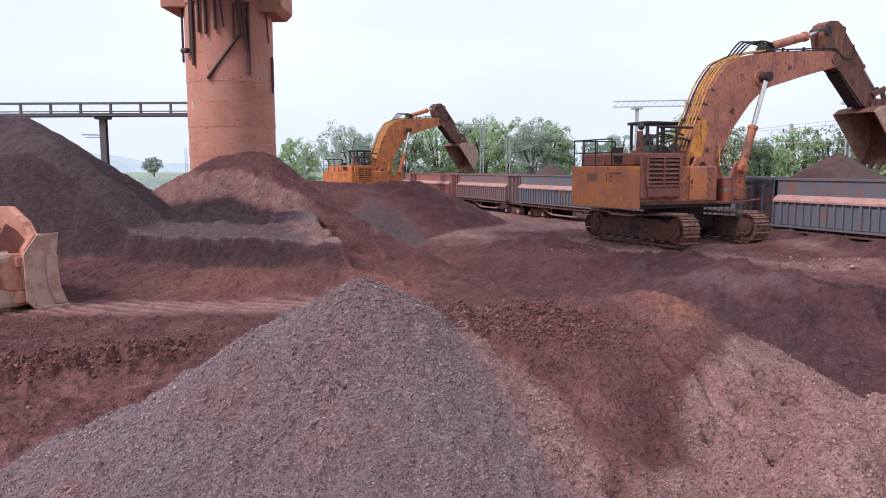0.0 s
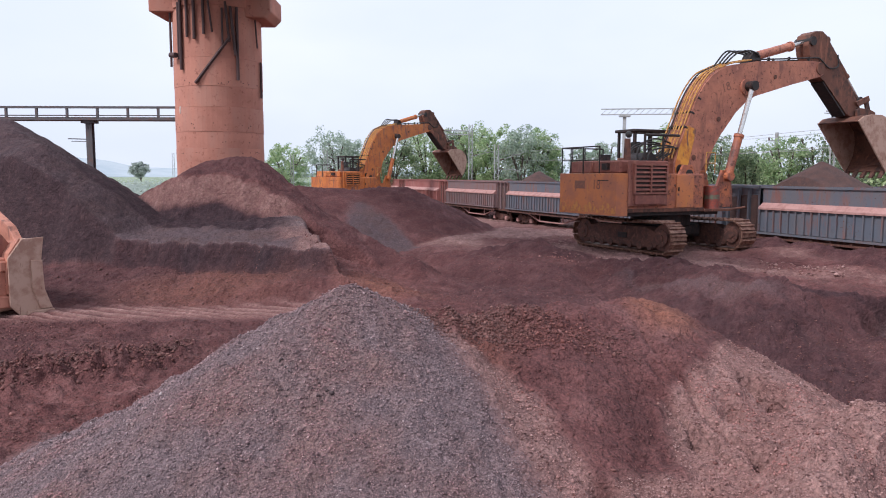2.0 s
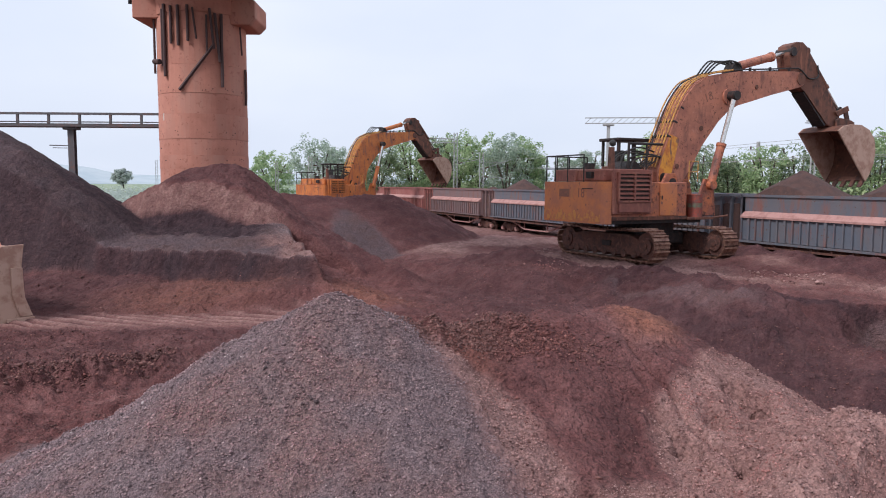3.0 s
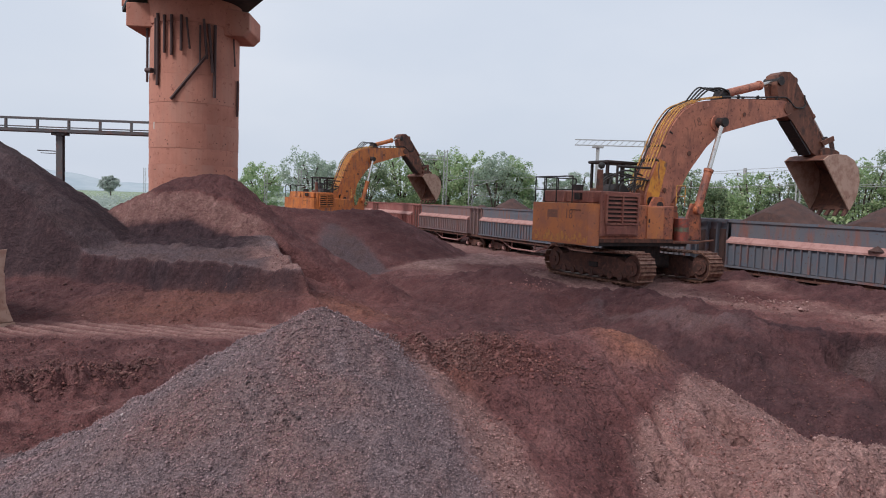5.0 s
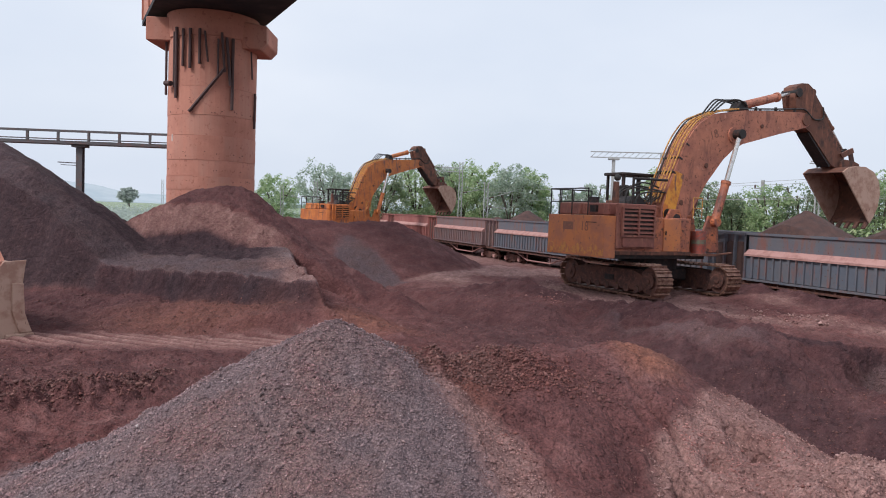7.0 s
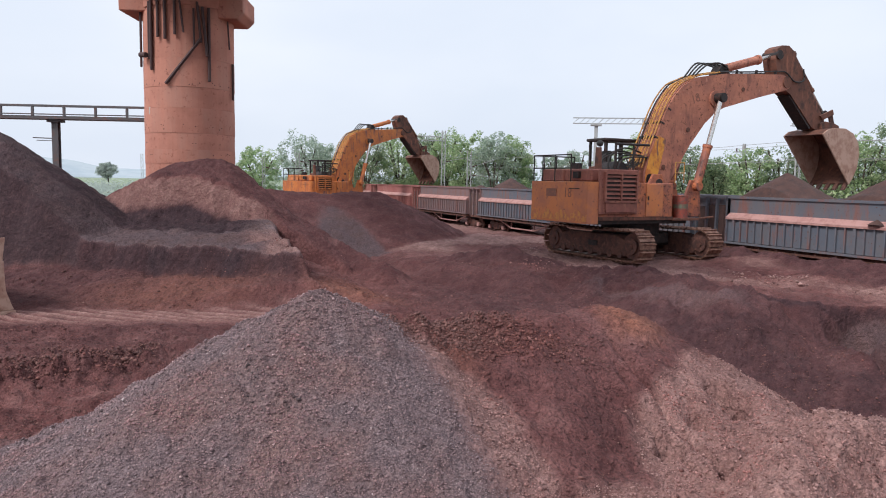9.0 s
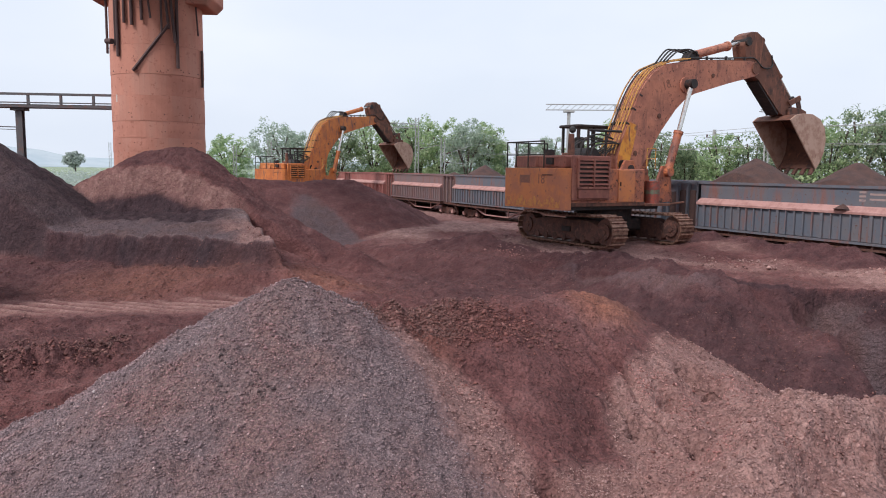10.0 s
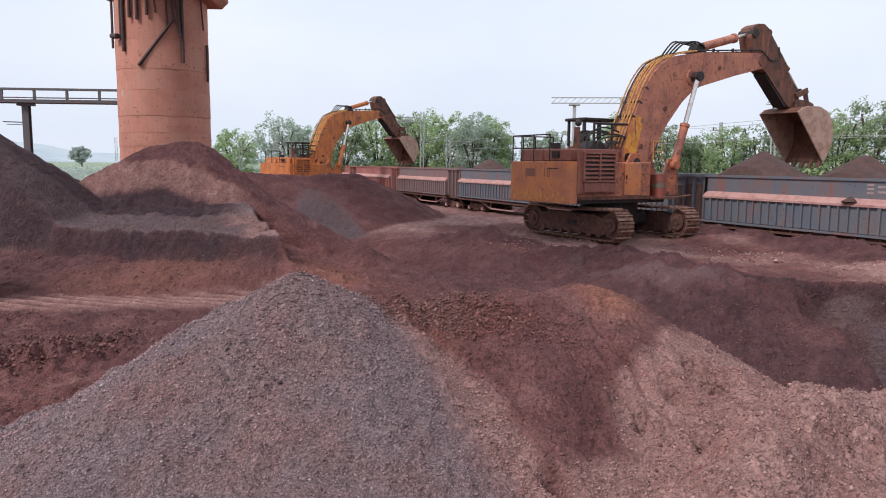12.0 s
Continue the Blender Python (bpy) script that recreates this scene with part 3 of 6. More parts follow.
g_mesh.vertices.add(na * nr + 1)
co = np.concatenate([np.stack([GX, GY, GZ], -1).reshape(-1, 3), [[0, 0, float(relief(np.array(0.0), np.array(0.0)))]]])
g_mesh.vertices.foreach_set("co", co.astype(np.float32).ravel())
tri = np.stack([np.full(na, na * nr), idx[:, 0], nxt[:, 0]], -1)
g_mesh.loops.add(quads.size + tri.size)
g_mesh.loops.foreach_set("vertex_index", np.concatenate([quads.ravel(), tri.ravel()]).astype(np.int32))
g_mesh.polygons.add(len(quads) + len(tri))
g_mesh.polygons.foreach_set("loop_start", np.concatenate([np.arange(len(quads)) * 4, len(quads) * 4 + np.arange(len(tri)) * 3]).astype(np.int32))
g_mesh.update(calc_edges=True)
g_mesh.polygons.foreach_set("use_smooth", [True] * len(g_mesh.polygons))
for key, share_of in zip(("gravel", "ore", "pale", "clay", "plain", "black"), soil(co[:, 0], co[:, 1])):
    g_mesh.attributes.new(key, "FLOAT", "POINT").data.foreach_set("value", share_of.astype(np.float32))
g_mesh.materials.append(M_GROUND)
tagged(new("ground", g_mesh), "red-brown ore yard heaped with gravel, earth and dark ore", "ground", kind="structure")


def z_at(x, y):
    return float(relief(np.array(float(x)), np.array(float(y))))


# ---- loose stones and clods ----
def pebble_mesh(name, xs, ys, sizes, material, rs):
    """Small faceted stones resting half sunk in the ground, joined into one sheet."""
    n = len(xs)
    dirs = np.array([(1, 0, 0), (0, 1, 0), (-1, 0, 0), (0, -1, 0), (0, 0, 1), (0, 0, -1)], float)
    v = dirs[None] * (sizes[:, None, None] * rs.uniform(0.6, 1.35, (n, 6, 1)))
    v += rs.normal(size=v.shape) * sizes[:, None, None] * 0.22
    a = rs.uniform(0, 6.283, n)
    c, s_ = np.cos(a)[:, None], np.sin(a)[:, None]
    v = np.stack([v[..., 0] * c - v[..., 1] * s_, v[..., 0] * s_ + v[..., 1] * c, v[..., 2] * 0.8], -1)
    v += np.stack([xs, ys, relief(xs, ys) + 0.45 * sizes], -1)[:, None]
    f = np.array([(0, 1, 4), (1, 2, 4), (2, 3, 4), (3, 0, 4), (1, 0, 5), (2, 1, 5), (3, 2, 5), (0, 3, 5)])
    fs = (np.arange(n)[:, None, None] * 6 + f[None]).reshape(-1, 3)
    me = bpy.data.meshes.new(name)
    me.vertices.add(n * 6)
    me.vertices.foreach_set("co", v.astype(np.float32).ravel())
    me.loops.add(fs.size)
    me.loops.foreach_set("vertex_index", fs.astype(np.int32).ravel())
    me.polygons.add(len(fs))
    me.polygons.foreach_set("loop_start", (np.arange(len(fs)) * 3).astype(np.int32))
    me.update(calc_edges=True)
    me.materials.append(material)
    return new(name, me)


def stone_mat(name, *stops):
    m = bpy.data.materials.new(name)
    m.use_nodes = True
    n, l = m.node_tree.nodes, m.node_tree.links
    g, r = n.new("ShaderNodeNewGeometry"), n.new("ShaderNodeValToRGB")
    e = r.color_ramp.elements
    e[0].position, e[0].color = stops[0][0], (*stops[0][1], 1)
    e[1].position, e[1].color = stops[-1][0], (*stops[-1][1], 1)
    for p, c in stops[1:-1]:
        k = e.new(p)
        k.color = (*c, 1)
    l.new(g.outputs["Random Per Island"], r.inputs["Fac"])
    b = n["Principled BSDF"]
    tc, nz, mr, mx = n.new("ShaderNodeTexCoord"), n.new("ShaderNodeTexNoise"), n.new("ShaderNodeMapRange"), n.new("ShaderNodeMix")
    nz.inputs["Scale"].default_value, nz.inputs["Detail"].default_value = 0.9, 5
    l.new(tc.outputs["Object"], nz.inputs["Vector"])
    mr.inputs["From Min"].default_value, mr.inputs["From Max"].default_value = 0.45, 0.65
    l.new(nz.outputs["Fac"], mr.inputs["Value"])
    mx.data_type, mx.blend_type = "RGBA", "MULTIPLY"
    l.new(mr.outputs["Result"], mx.inputs[0])
    l.new(r.outputs["Color"], mx.inputs[6])
    mx.inputs[7].default_value = (1.12, 0.86, 0.84, 1)
    l.new(mx.outputs[2], b.inputs["Base Color"])
    b.inputs["Roughness"].default_value = 0.8
    return m


M_GRAVEL = stone_mat("crushed_ore_gravel", (0.0, (0.095, 0.066, 0.07)), (0.4, (0.205, 0.142, 0.151)), (0.8, (0.29, 0.195, 0.198)), (0.985, (0.36, 0.25, 0.24)), (1.0, (0.54, 0.45, 0.44)))
M_CLOD = stone_mat("red_earth_clods", (0.0, (0.08, 0.035, 0.032)), (0.6, (0.15, 0.066, 0.056)), (0.92, (0.2, 0.088, 0.074)), (1.0, (0.3, 0.16, 0.135)))
M_PALESTONE = stone_mat("pale_pink_crumbs", (0.0, (0.21, 0.11, 0.10)), (0.7, (0.33, 0.19, 0.17)), (1.0, (0.45, 0.28, 0.25)))
rs = np.random.RandomState(5)


def strew(n, lo_az, hi_az, lo_r, hi_r):
    a = np.radians(rs.uniform(lo_az, hi_az, n))
    r = np.exp(rs.uniform(math.log(lo_r), math.log(hi_r), n))
    return r * np.sin(a), r * np.cos(a)


x, y = strew(215000, -39, 36, 3.7, 10.0)
gr, orr, pa, cl, far_, blk = soil(x, y)
pick = gr > rs.uniform(0.25, 0.9, len(x))
x1, y1 = x[pick], y[pick]
sz = np.exp(rs.normal(-5.17, 0.36, len(x1))) * np.clip(np.hypot(x1, y1) / 5.5, 0.8, 1.5)
tagged(pebble_mesh("gravel", x1, y1, sz, M_GRAVEL, rs), "loose grey crushed ore gravel on the heap", "gravel", kind="stuff")
pick = (gr < 0.3) & (pa > 0.35) & (rs.uniform(0, 1, len(x)) < 0.6)
tagged(pebble_mesh("pale_crumbs", x[pick], y[pick], np.minimum(np.exp(rs.normal(-5.15, 0.45, pick.sum())), 0.022), M_PALESTONE, rs), "pale pink crumbs of ore sand", "gravel", kind="stuff")
x, y = strew(130000, -38, 38, 5.0, 26)
gr, orr, pa, cl, far_, blk = soil(x, y)
patch = fbm(x, y, 0.5, 3, 61)
cluster = 1.0 * (np.hypot((x - 0.6) * 0.42, y - 7.4) < 0.4) + 0.7 * (np.abs(y - 12.6 - 0.8 * (x + 6.8)) < 0.7) * (x < -5)
pick = (gr < 0.3) & (np.abs(y - 18.1) > 1.1) & (y < 26) & (rs.uniform(0, 1, len(x)) < 0.2 + 1.6 * np.clip(patch + 0.05, 0, 0.6) + cluster)
sz = np.exp(rs.normal(-4.85, 0.48, pick.sum())) * np.clip(np.hypot(x[pick], y[pick]) / 11, 0.7, 1.5) * (1 + 0.1 * (cluster[pick] > 0))
k1, k2 = 5500, 3600                                         # crumbled crest of the red heap, and the windrow beside the haul track
cx = np.concatenate([x[pick], rs.normal(0.65, 0.5, k1), rs.uniform(-9.0, -5.0, k2)])
cy = np.concatenate([y[pick], 7.32 + rs.normal(size=k1) * 0.16, np.zeros(k2)])
cy[-k2:] = 12.55 + 0.8 * (cx[-k2:] + 6.8) + rs.normal(size=k2) * 0.5
cs = np.concatenate([np.minimum(sz, 0.06), np.exp(rs.normal(-4.6, 0.38, k1)), np.exp(rs.normal(-4.0, 0.45, k2))])
tagged(pebble_mesh("clods", cx, cy, np.minimum(cs, 0.08), M_CLOD, rs), "crumbled red-brown earth clods", "earth", kind="stuff")

M_LUMP = stone_mat("dark_clod_lumps", (0.0, (0.05, 0.038, 0.04)), (1.0, (0.11, 0.08, 0.08)))
lx = np.concatenate([c_ + rs.normal(size=14) * 0.05 for c_ in (-0.99, -1.36, -1.33)])
ly = np.concatenate([c_ + rs.normal(size=14) * 0.07 for c_ in (5.82, 6.05, 5.9)])
tagged(pebble_mesh("dark_lumps", lx, ly, np.exp(rs.normal(-4.3, 0.35, len(lx))), M_LUMP, rs), "dark lumps on the gravel heap", "gravel", kind="stuff")

px_, py_ = rs.uniform(3, 16, 9000), rs.uniform(20, 34, 9000)
keep = (fbm(px_, py_, 0.55, 4, 91) > 0.12) & ((px_ - 2.0) * 0.687 + (py_ - 25.3) * 0.727 > 0.5) & (np.hypot(px_ - 8.8, py_ - 28.9) > 3.6) & (px_ < 26 - 0.389 * py_ - 2.5)
M_RUBBLE = stone_mat("bleached_pink_rubble", (0.0, (0.2, 0.1, 0.09)), (0.7, (0.32, 0.18, 0.155)), (1.0, (0.46, 0.3, 0.27)))
tagged(pebble_mesh("pale_rubble", px_[keep], py_[keep], np.exp(rs.normal(-3.75, 0.45, keep.sum())), M_RUBBLE, rs), "bleached pink ore rubble strewn over the yard", "rubble", kind="stuff")

# ---- building blocks ----
def part(name, bm, material, parent, label="", smooth=False):
    """Links a bmesh as one mesh object under a thing or a part."""
    me = bpy.data.meshes.new(name)
    bmesh.ops.recalc_face_normals(bm, faces=bm.faces)
    bm.to_mesh(me)
    bm.free()
    me.materials.append(material)
    if smooth:
        me.polygons.foreach_set("use_smooth", [True] * len(me.polygons))
    ob = new(name, me)
    ob.parent = parent
    return tagged(ob, label)


def thing(name, m, label, category, group="", kind=""):
    ob = new(name)
    ob.matrix_world = m
    return tagged(ob, label, category, group, kind)


def box(bm, lo, hi, bevel=0.0, m=None):
    lo, hi = Vector(lo), Vector(hi)
    r = bmesh.ops.create_cube(bm, size=1, matrix=Matrix.Translation((lo + hi) / 2) @ Matrix.Diagonal((*(hi - lo), 1)))
    vs = r["verts"]
    if bevel:
        es = list({e for v in vs for e in v.link_edges})
        out = bmesh.ops.bevel(bm, geom=es, offset=bevel, segments=1, affect="EDGES")
        vs = list({v for f in out["faces"] for v in f.verts} | {v for v in vs if v.is_valid})
    if m:
        bmesh.ops.transform(bm, matrix=m, verts=[v for v in vs if v.is_valid])
    return bm


def tube(bm, a, b, r, r2=None, n=12):
    a, b = Vector(a), Vector(b)
    d = b - a
    q = d.to_track_quat("Z", "Y").to_matrix().to_4x4()
    bmesh.ops.create_cone(bm, cap_ends=True, segments=n, radius1=r, radius2=r if r2 is None else r2, depth=d.length,
                          matrix=Matrix.Translation((a + b) / 2) @ q)
    return bm


def prism(bm, outline, y0, y1, bevel=0.0, axis="y"):
    """An outline of (x, z) corners drawn out from y0 to y1; axis "x": (y, z) corners drawn out along x; "z": (x, y) along z."""
    def at(p, w):
        return (p[0], w, p[1]) if axis == "y" else (w, p[0], p[1]) if axis == "x" else (p[0], p[1], w)
    a = [bm.verts.new(at(p, y0)) for p in outline]
    b = [bm.verts.new(at(p, y1)) for p in outline]
    faces = [bm.faces.new(a), bm.faces.new(b[::-1])]
    for i in range(len(a)):
        j = (i + 1) % len(a)
        faces.append(bm.faces.new((a[i], b[i], b[j], a[j])))
    if bevel:
        es = list({e for f in faces for e in f.edges})
        bmesh.ops.bevel(bm, geom=es, offset=bevel, segments=1, affect="EDGES")
    return bm


def hose(bm, pts, r, n=6, steps=5):
    """A bent tube through points, rounded between them."""
    pts = [Vector(p) for p in pts]
    line = []
    for i in range(len(pts) - 1):
        p0, p1, p2, p3 = pts[max(i - 1, 0)], pts[i], pts[i + 1], pts[min(i + 2, len(pts) - 1)]
        for k in range(steps):
            t = k / steps
            line.append(0.5 * ((2 * p1) + (p2 - p0) * t + (2 * p0 - 5 * p1 + 4 * p2 - p3) * t * t + (3 * p1 - p0 - 3 * p2 + p3) * t ** 3))
    line.append(pts[-1])
    rings = []
    for i, p in enumerate(line):
        d = (line[min(i + 1, len(line) - 1)] - line[max(i - 1, 0)]).normalized()
        q = d.to_track_quat("Z", "Y")
        rings.append([bm.verts.new(p + q @ Vector((r * math.cos(2 * math.pi * k / n), r * math.sin(2 * math.pi * k / n), 0))) for k in range(n)])
    for a, b in zip(rings, rings[1:]):
        for k in range(n):
            bm.faces.new((a[k], a[(k + 1) % n], b[(k + 1) % n], b[k]))
    bm.faces.new(rings[0][::-1])
    bm.faces.new(rings[-1])
    return bm


def B():
    return bmesh.new()

# ---- tower, deck and gallery ----
def ring(bm, r, z0, z1, thick, n=48):
    """A short hollow drum."""
    rows = []
    for rr, z in ((r, z0), (r, z1), (r - thick, z1), (r - thick, z0)):
        rows.append([bm.verts.new((rr * math.cos(2 * math.pi * k / n), rr * math.sin(2 * math.pi * k / n), z)) for k in range(n)])
    for a, b in zip(rows, rows[1:] + rows[:1]):
        for k in range(n):
            bm.faces.new((a[k], a[(k + 1) % n], b[(k + 1) % n], b[k]))
    return bm


TOWER = (-10.82, 36.0)
TR = 2.06
tower = thing("tower", pose(TOWER[0], TOWER[1], 0.2), "round orange-washed concrete pier with cast bands and hanging rusty pipes", "tower")
z0 = 0.0
for k, h in enumerate((1.7, 1.3, 1.0, 0.65, 0.75, 1.15, 0.95, 1.3, 2.2)):
    ring(bm := B(), TR + 0.012 * (k % 2), z0 + 0.012, z0 + h, 0.4, 56)
    part("cast_band", bm, M_CONC, tower, smooth=False)
    z0 += h
part("core", tube(B(), (0, 0, 0.1), (0, 0, 11.9), TR - 0.03, n=56), M_CONC, tower)
# square bracket blocks left and right of the head, and the pier cap between
for sx in (-1, 1):
    a, b = sorted((sx * 1.55, sx * 2.85))
    bm = B()
    prism(bm, [(a, 11.0), (b, 11.0), (b, 12.1), (a, 12.1)] if sx < 0 else [(a, 10.75), (b - 0.3, 10.75), (b, 11.05), (b, 11.85), (a, 12.05)], -1.2, 1.2, 0.04)
    part("bracket", bm, M_CONC, tower)
part("cap", tube(B(), (0, 0, 11.15), (0, 0, 12.3), TR + 0.03, TR + 0.1, n=56), M_CONC, tower)
# pipes that hang against the shaft on the camera's side: bearing from the shaft's near point, top, foot
for deg, zt, zb, r, lean in ((-62, 10.3, 7.3, 0.07, 0), (-34, 10.2, 7.55, 0.075, 0), (-30, 10.4, 7.05, 0.09, 0), (-19, 10.3, 8.5, 0.08, 0), (-9, 10.3, 8.4, 0.09, 0),
                             (3, 10.3, 8.6, 0.08, 0), (9, 10.2, 8.7, 0.06, 0.04), (25, 9.9, 8.0, 0.06, 0), (29, 10.2, 8.3, 0.075, 0.04), (35, 10.0, 7.7, 0.085, 0.05),
                             (43, 10.0, 6.6, 0.09, 0), (72, 9.6, 8.2, 0.05, 0.02), (84, 7.7, 5.9, 0.07, 0)):
    an, zt, zb = radians(deg - 3), zt + 1.1, zb + 1.2
    x, y = math.sin(an), -math.cos(an)
    bm = tube(B(), ((TR + 0.1) * x, (TR + 0.1) * y, zt), ((TR + 0.1) * x + lean * 4, (TR + 0.1) * y, zb), r * 0.8, n=10)
    part("hanging_pipe", bm, M_CONDUIT, tower)
an0, an1 = radians(-12), radians(30)
part("slanting_channel", tube(B(), ((TR + 0.12) * math.sin(an0), -(TR + 0.12) * math.cos(an0), 7.6), ((TR + 0.2) * math.sin(an1), -(TR + 0.2) * math.cos(an1), 9.7), 0.075, n=4), M_CONDUIT, tower)
part("elbow_stub", tube(B(), (-1.75, -1.55, 8.95), (-1.4, -1.85, 8.9), 0.12, n=12), M_CONDUIT, tower)
rng = random.Random(4)
for k in range(48):                                         # tie-rod holes, their shade painted as dark discs, in rows under the band joints
    an = radians(rng.uniform(-95, 80))
    z = rng.choice((4.45, 4.95, 5.6, 5.75, 7.65, 7.7, 8.2, 7.62)) + rng.uniform(-0.06, 0.06)
    bm = tube(B(), ((TR - 0.1) * math.sin(an), -(TR - 0.1) * math.cos(an), z), ((TR + 0.018) * math.sin(an), -(TR + 0.018) * math.cos(an), z), rng.uniform(0.02, 0.036), n=6)
    part("tie_hole", bm, M_DARK, tower)
bm = B()
box(bm, (-1.44, -1.55, 6.25), (-1.32, -1.45, 6.6), 0.03)
part("lime_smear", bm, M_LIME, tower)

deck = thing("bridge_deck", pose(-11.3, 36.4, 12.55, 0, 0, -63), "dark-soffited orange-sided bridge deck resting on the pier", "bridge")
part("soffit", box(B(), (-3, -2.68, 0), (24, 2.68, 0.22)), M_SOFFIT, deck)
for sy in (-1, 1):
    bm = B()
    box(bm, (-3, sy * 2.5 - 0.15, 0.23), (24, sy * 2.5 + 0.15, 1.9), 0.03)
    part("side_girder", bm, M_CONC, deck)
    for k in range(9):
        bm = B()
        box(bm, (-2.8 + 3.0 * k, sy * 2.65 + min(0, sy) * 0.08, 0.23), (-2.7 + 3.0 * k, sy * 2.65 + max(0, sy) * 0.08, 1.85))
        part("girder_rib", bm, M_CONC, deck)

gallery = thing("conveyor_gallery", pose(0, 44.0, 0), "grey steel conveyor gallery with rails on a tall post", "conveyor")
part("top_rail", box(B(), (-52, -0.08, 7.55), (-13.2, 0.08, 7.68)), M_GALLERY, gallery)
part("deck_beam", box(B(), (-52, -0.5, 6.82), (-13.2, 0.5, 7.0)), M_GALLERY, gallery)
part("belt_edge", box(B(), (-52, -0.55, 7.06), (-13.2, -0.45, 7.12)), M_GALLERY, gallery)
for k in range(21):
    x = -51.5 + 1.82 * k
    part("baluster", box(B(), (x - 0.06, -0.07, 7.0), (x + 0.06, 0.07, 7.55)), M_GALLERY, gallery)
for x in (-21.05, -45.0):
    bm = B()
    box(bm, (x - 0.18, -0.18, 0.0), (x + 0.18, -0.12, 6.82))
    box(bm, (x - 0.18, 0.12, 0.0), (x + 0.18, 0.18, 6.82))
    box(bm, (x - 0.03, -0.12, 0.0), (x + 0.03, 0.12, 6.82))
    box(bm, (x - 0.4, -0.3, 6.66), (x + 0.4, 0.3, 6.82))
    part("support_post", bm, M_GALLERY, gallery)
part("bracket_arm", tube(B(), (-22.4, 0, 5.75), (-21.1, 0, 5.72), 0.03, n=6), M_GALLERY, gallery)
part("bracket_arm", tube(B(), (-22.2, 0, 5.6), (-21.1, 0, 5.58), 0.02, n=6), M_GALLERY, gallery)


# ---- train of wagons ----
RU = Vector((-0.3625, 0.932, 0))
RAIL0 = Vector((27 - 0.389 * 56.0, 56.0, 0.0))                 # between the second and third wagon
RZ = 0.0
R_YAW = math.degrees(math.atan2(RU.y, RU.x))


def wagon(paint, m, label):
    w = thing("freight_wagon", m, label, "wagon", "train of ore wagons")
    H, half, x0, x1 = 3.2, 5.86, -3.95, 5.8                     # hopper body from x0 to x1, an open bay at the x0 end
    for s in (1, -1):
        bm = B()
        box(bm, (x0, s * 1.42 - 0.04, 1.25), (x1, s * 1.42 + 0.04, H - 0.08))
        part("side_wall", bm, paint, w)
        bm = B()
        prism(bm, [(s * 1.46, 2.50), (s * 1.72, 2.30), (s * 1.72, 2.22), (s * 1.46, 2.22)], x0, x1, axis="x")
        part("ledge", bm, M_LEDGE, w, "dusty pink sloping ledge")
        bm = B()
        box(bm, (x0, min(s * 1.46, s * 1.62), 1.3), (x1, max(s * 1.46, s * 1.62), 2.215))
        part("door_panel", bm, paint, w)
        for k in range(27):
            x = x0 + 0.05 + k * (x1 - x0 - 0.1) / 26
            wide = 0.06 if k % 5 == 0 else 0.03
            bm = B()
            box(bm, (x - wide, min(s * 1.62, s * 1.70), 1.3), (x + wide, max(s * 1.62, s * 1.70), 2.2))
            part("rib", bm, paint, w)
        bm = B()
        box(bm, (x0 - 0.1, min(s * 1.45, s * 1.74), 1.2), (x1 + 0.05, max(s * 1.45, s * 1.74), 1.28))
        part("sill", bm, paint, w)
        part("lower_rail", box(B(), (x0 - 0.1, min(s * 1.6, s * 1.68), 1.0), (x1 + 0.05, max(s * 1.6, s * 1.68), 1.08)), M_RUST, w)
        for k in range(12):
            x = x0 + 0.05 + k * (x1 - x0 - 0.1) / 11
            part("hanger", box(B(), (x - 0.03, min(s * 1.61, s * 1.67), 1.08), (x + 0.03, max(s * 1.61, s * 1.67), 1.2)), M_RUST, w)
        part("top_rail", box(B(), (-half, min(s * 1.4, s * 1.52), H - 0.1), (half, max(s * 1.4, s * 1.52), H)), paint, w)
        part("end_bay", box(B(), (-half, min(s * 1.2, s * 1.26), 1.15), (x0, max(s * 1.2, s * 1.26), H - 0.1)), paint, w)
        for k in range(4):                                    # posts of the recessed bay
            x = -half + 0.05 + k * (x0 + half - 0.1) / 3
            part("bay_post", box(B(), (x - 0.05, min(s * 1.26, s * 1.42), 1.15), (x + 0.05, max(s * 1.26, s * 1.42), H - 0.1)), paint, w)
        for e in (1, -1):                                     # truss rods under the sill
            part("truss_rod", tube(B(), (e * 3.6, s * 1.3, 1.1), (e * 1.5, s * 1.3, 0.55), 0.05, n=6), M_LEDGE, w)
        part("truss_rod", tube(B(), (-1.5, s * 1.3, 0.55), (1.5, s * 1.3, 0.55), 0.05, n=6), M_LEDGE, w)
        for x in (-1.5, 1.5):
            part("truss_post", tube(B(), (x, s * 1.3, 0.5), (x, s * 1.3, 1.1), 0.05, n=6), M_LEDGE, w)
    for e in (1, -1):
        lo, hi = sorted((e * (half - 0.08), e * half))
        part("end_wall", box(B(), (lo, -1.4, 1.15), (hi, 1.4, H - 0.1)), paint, w)
        part("coupler", box(B(), (min(e * half, e * 5.93), -0.15, 0.85), (max(e * half, e * 5.93), 0.15, 1.1)), M_DARK, w)
    part("floor", box(B(), (-half, -1.35, 1.0), (half, 1.35, 1.15)), M_RUST, w)
    part("centre_sill", box(B(), (-half, -0.25, 0.75), (half, 0.25, 1.0)), M_DARK, w)
    for bx in (-4.0, 4.0):
        bm = B()
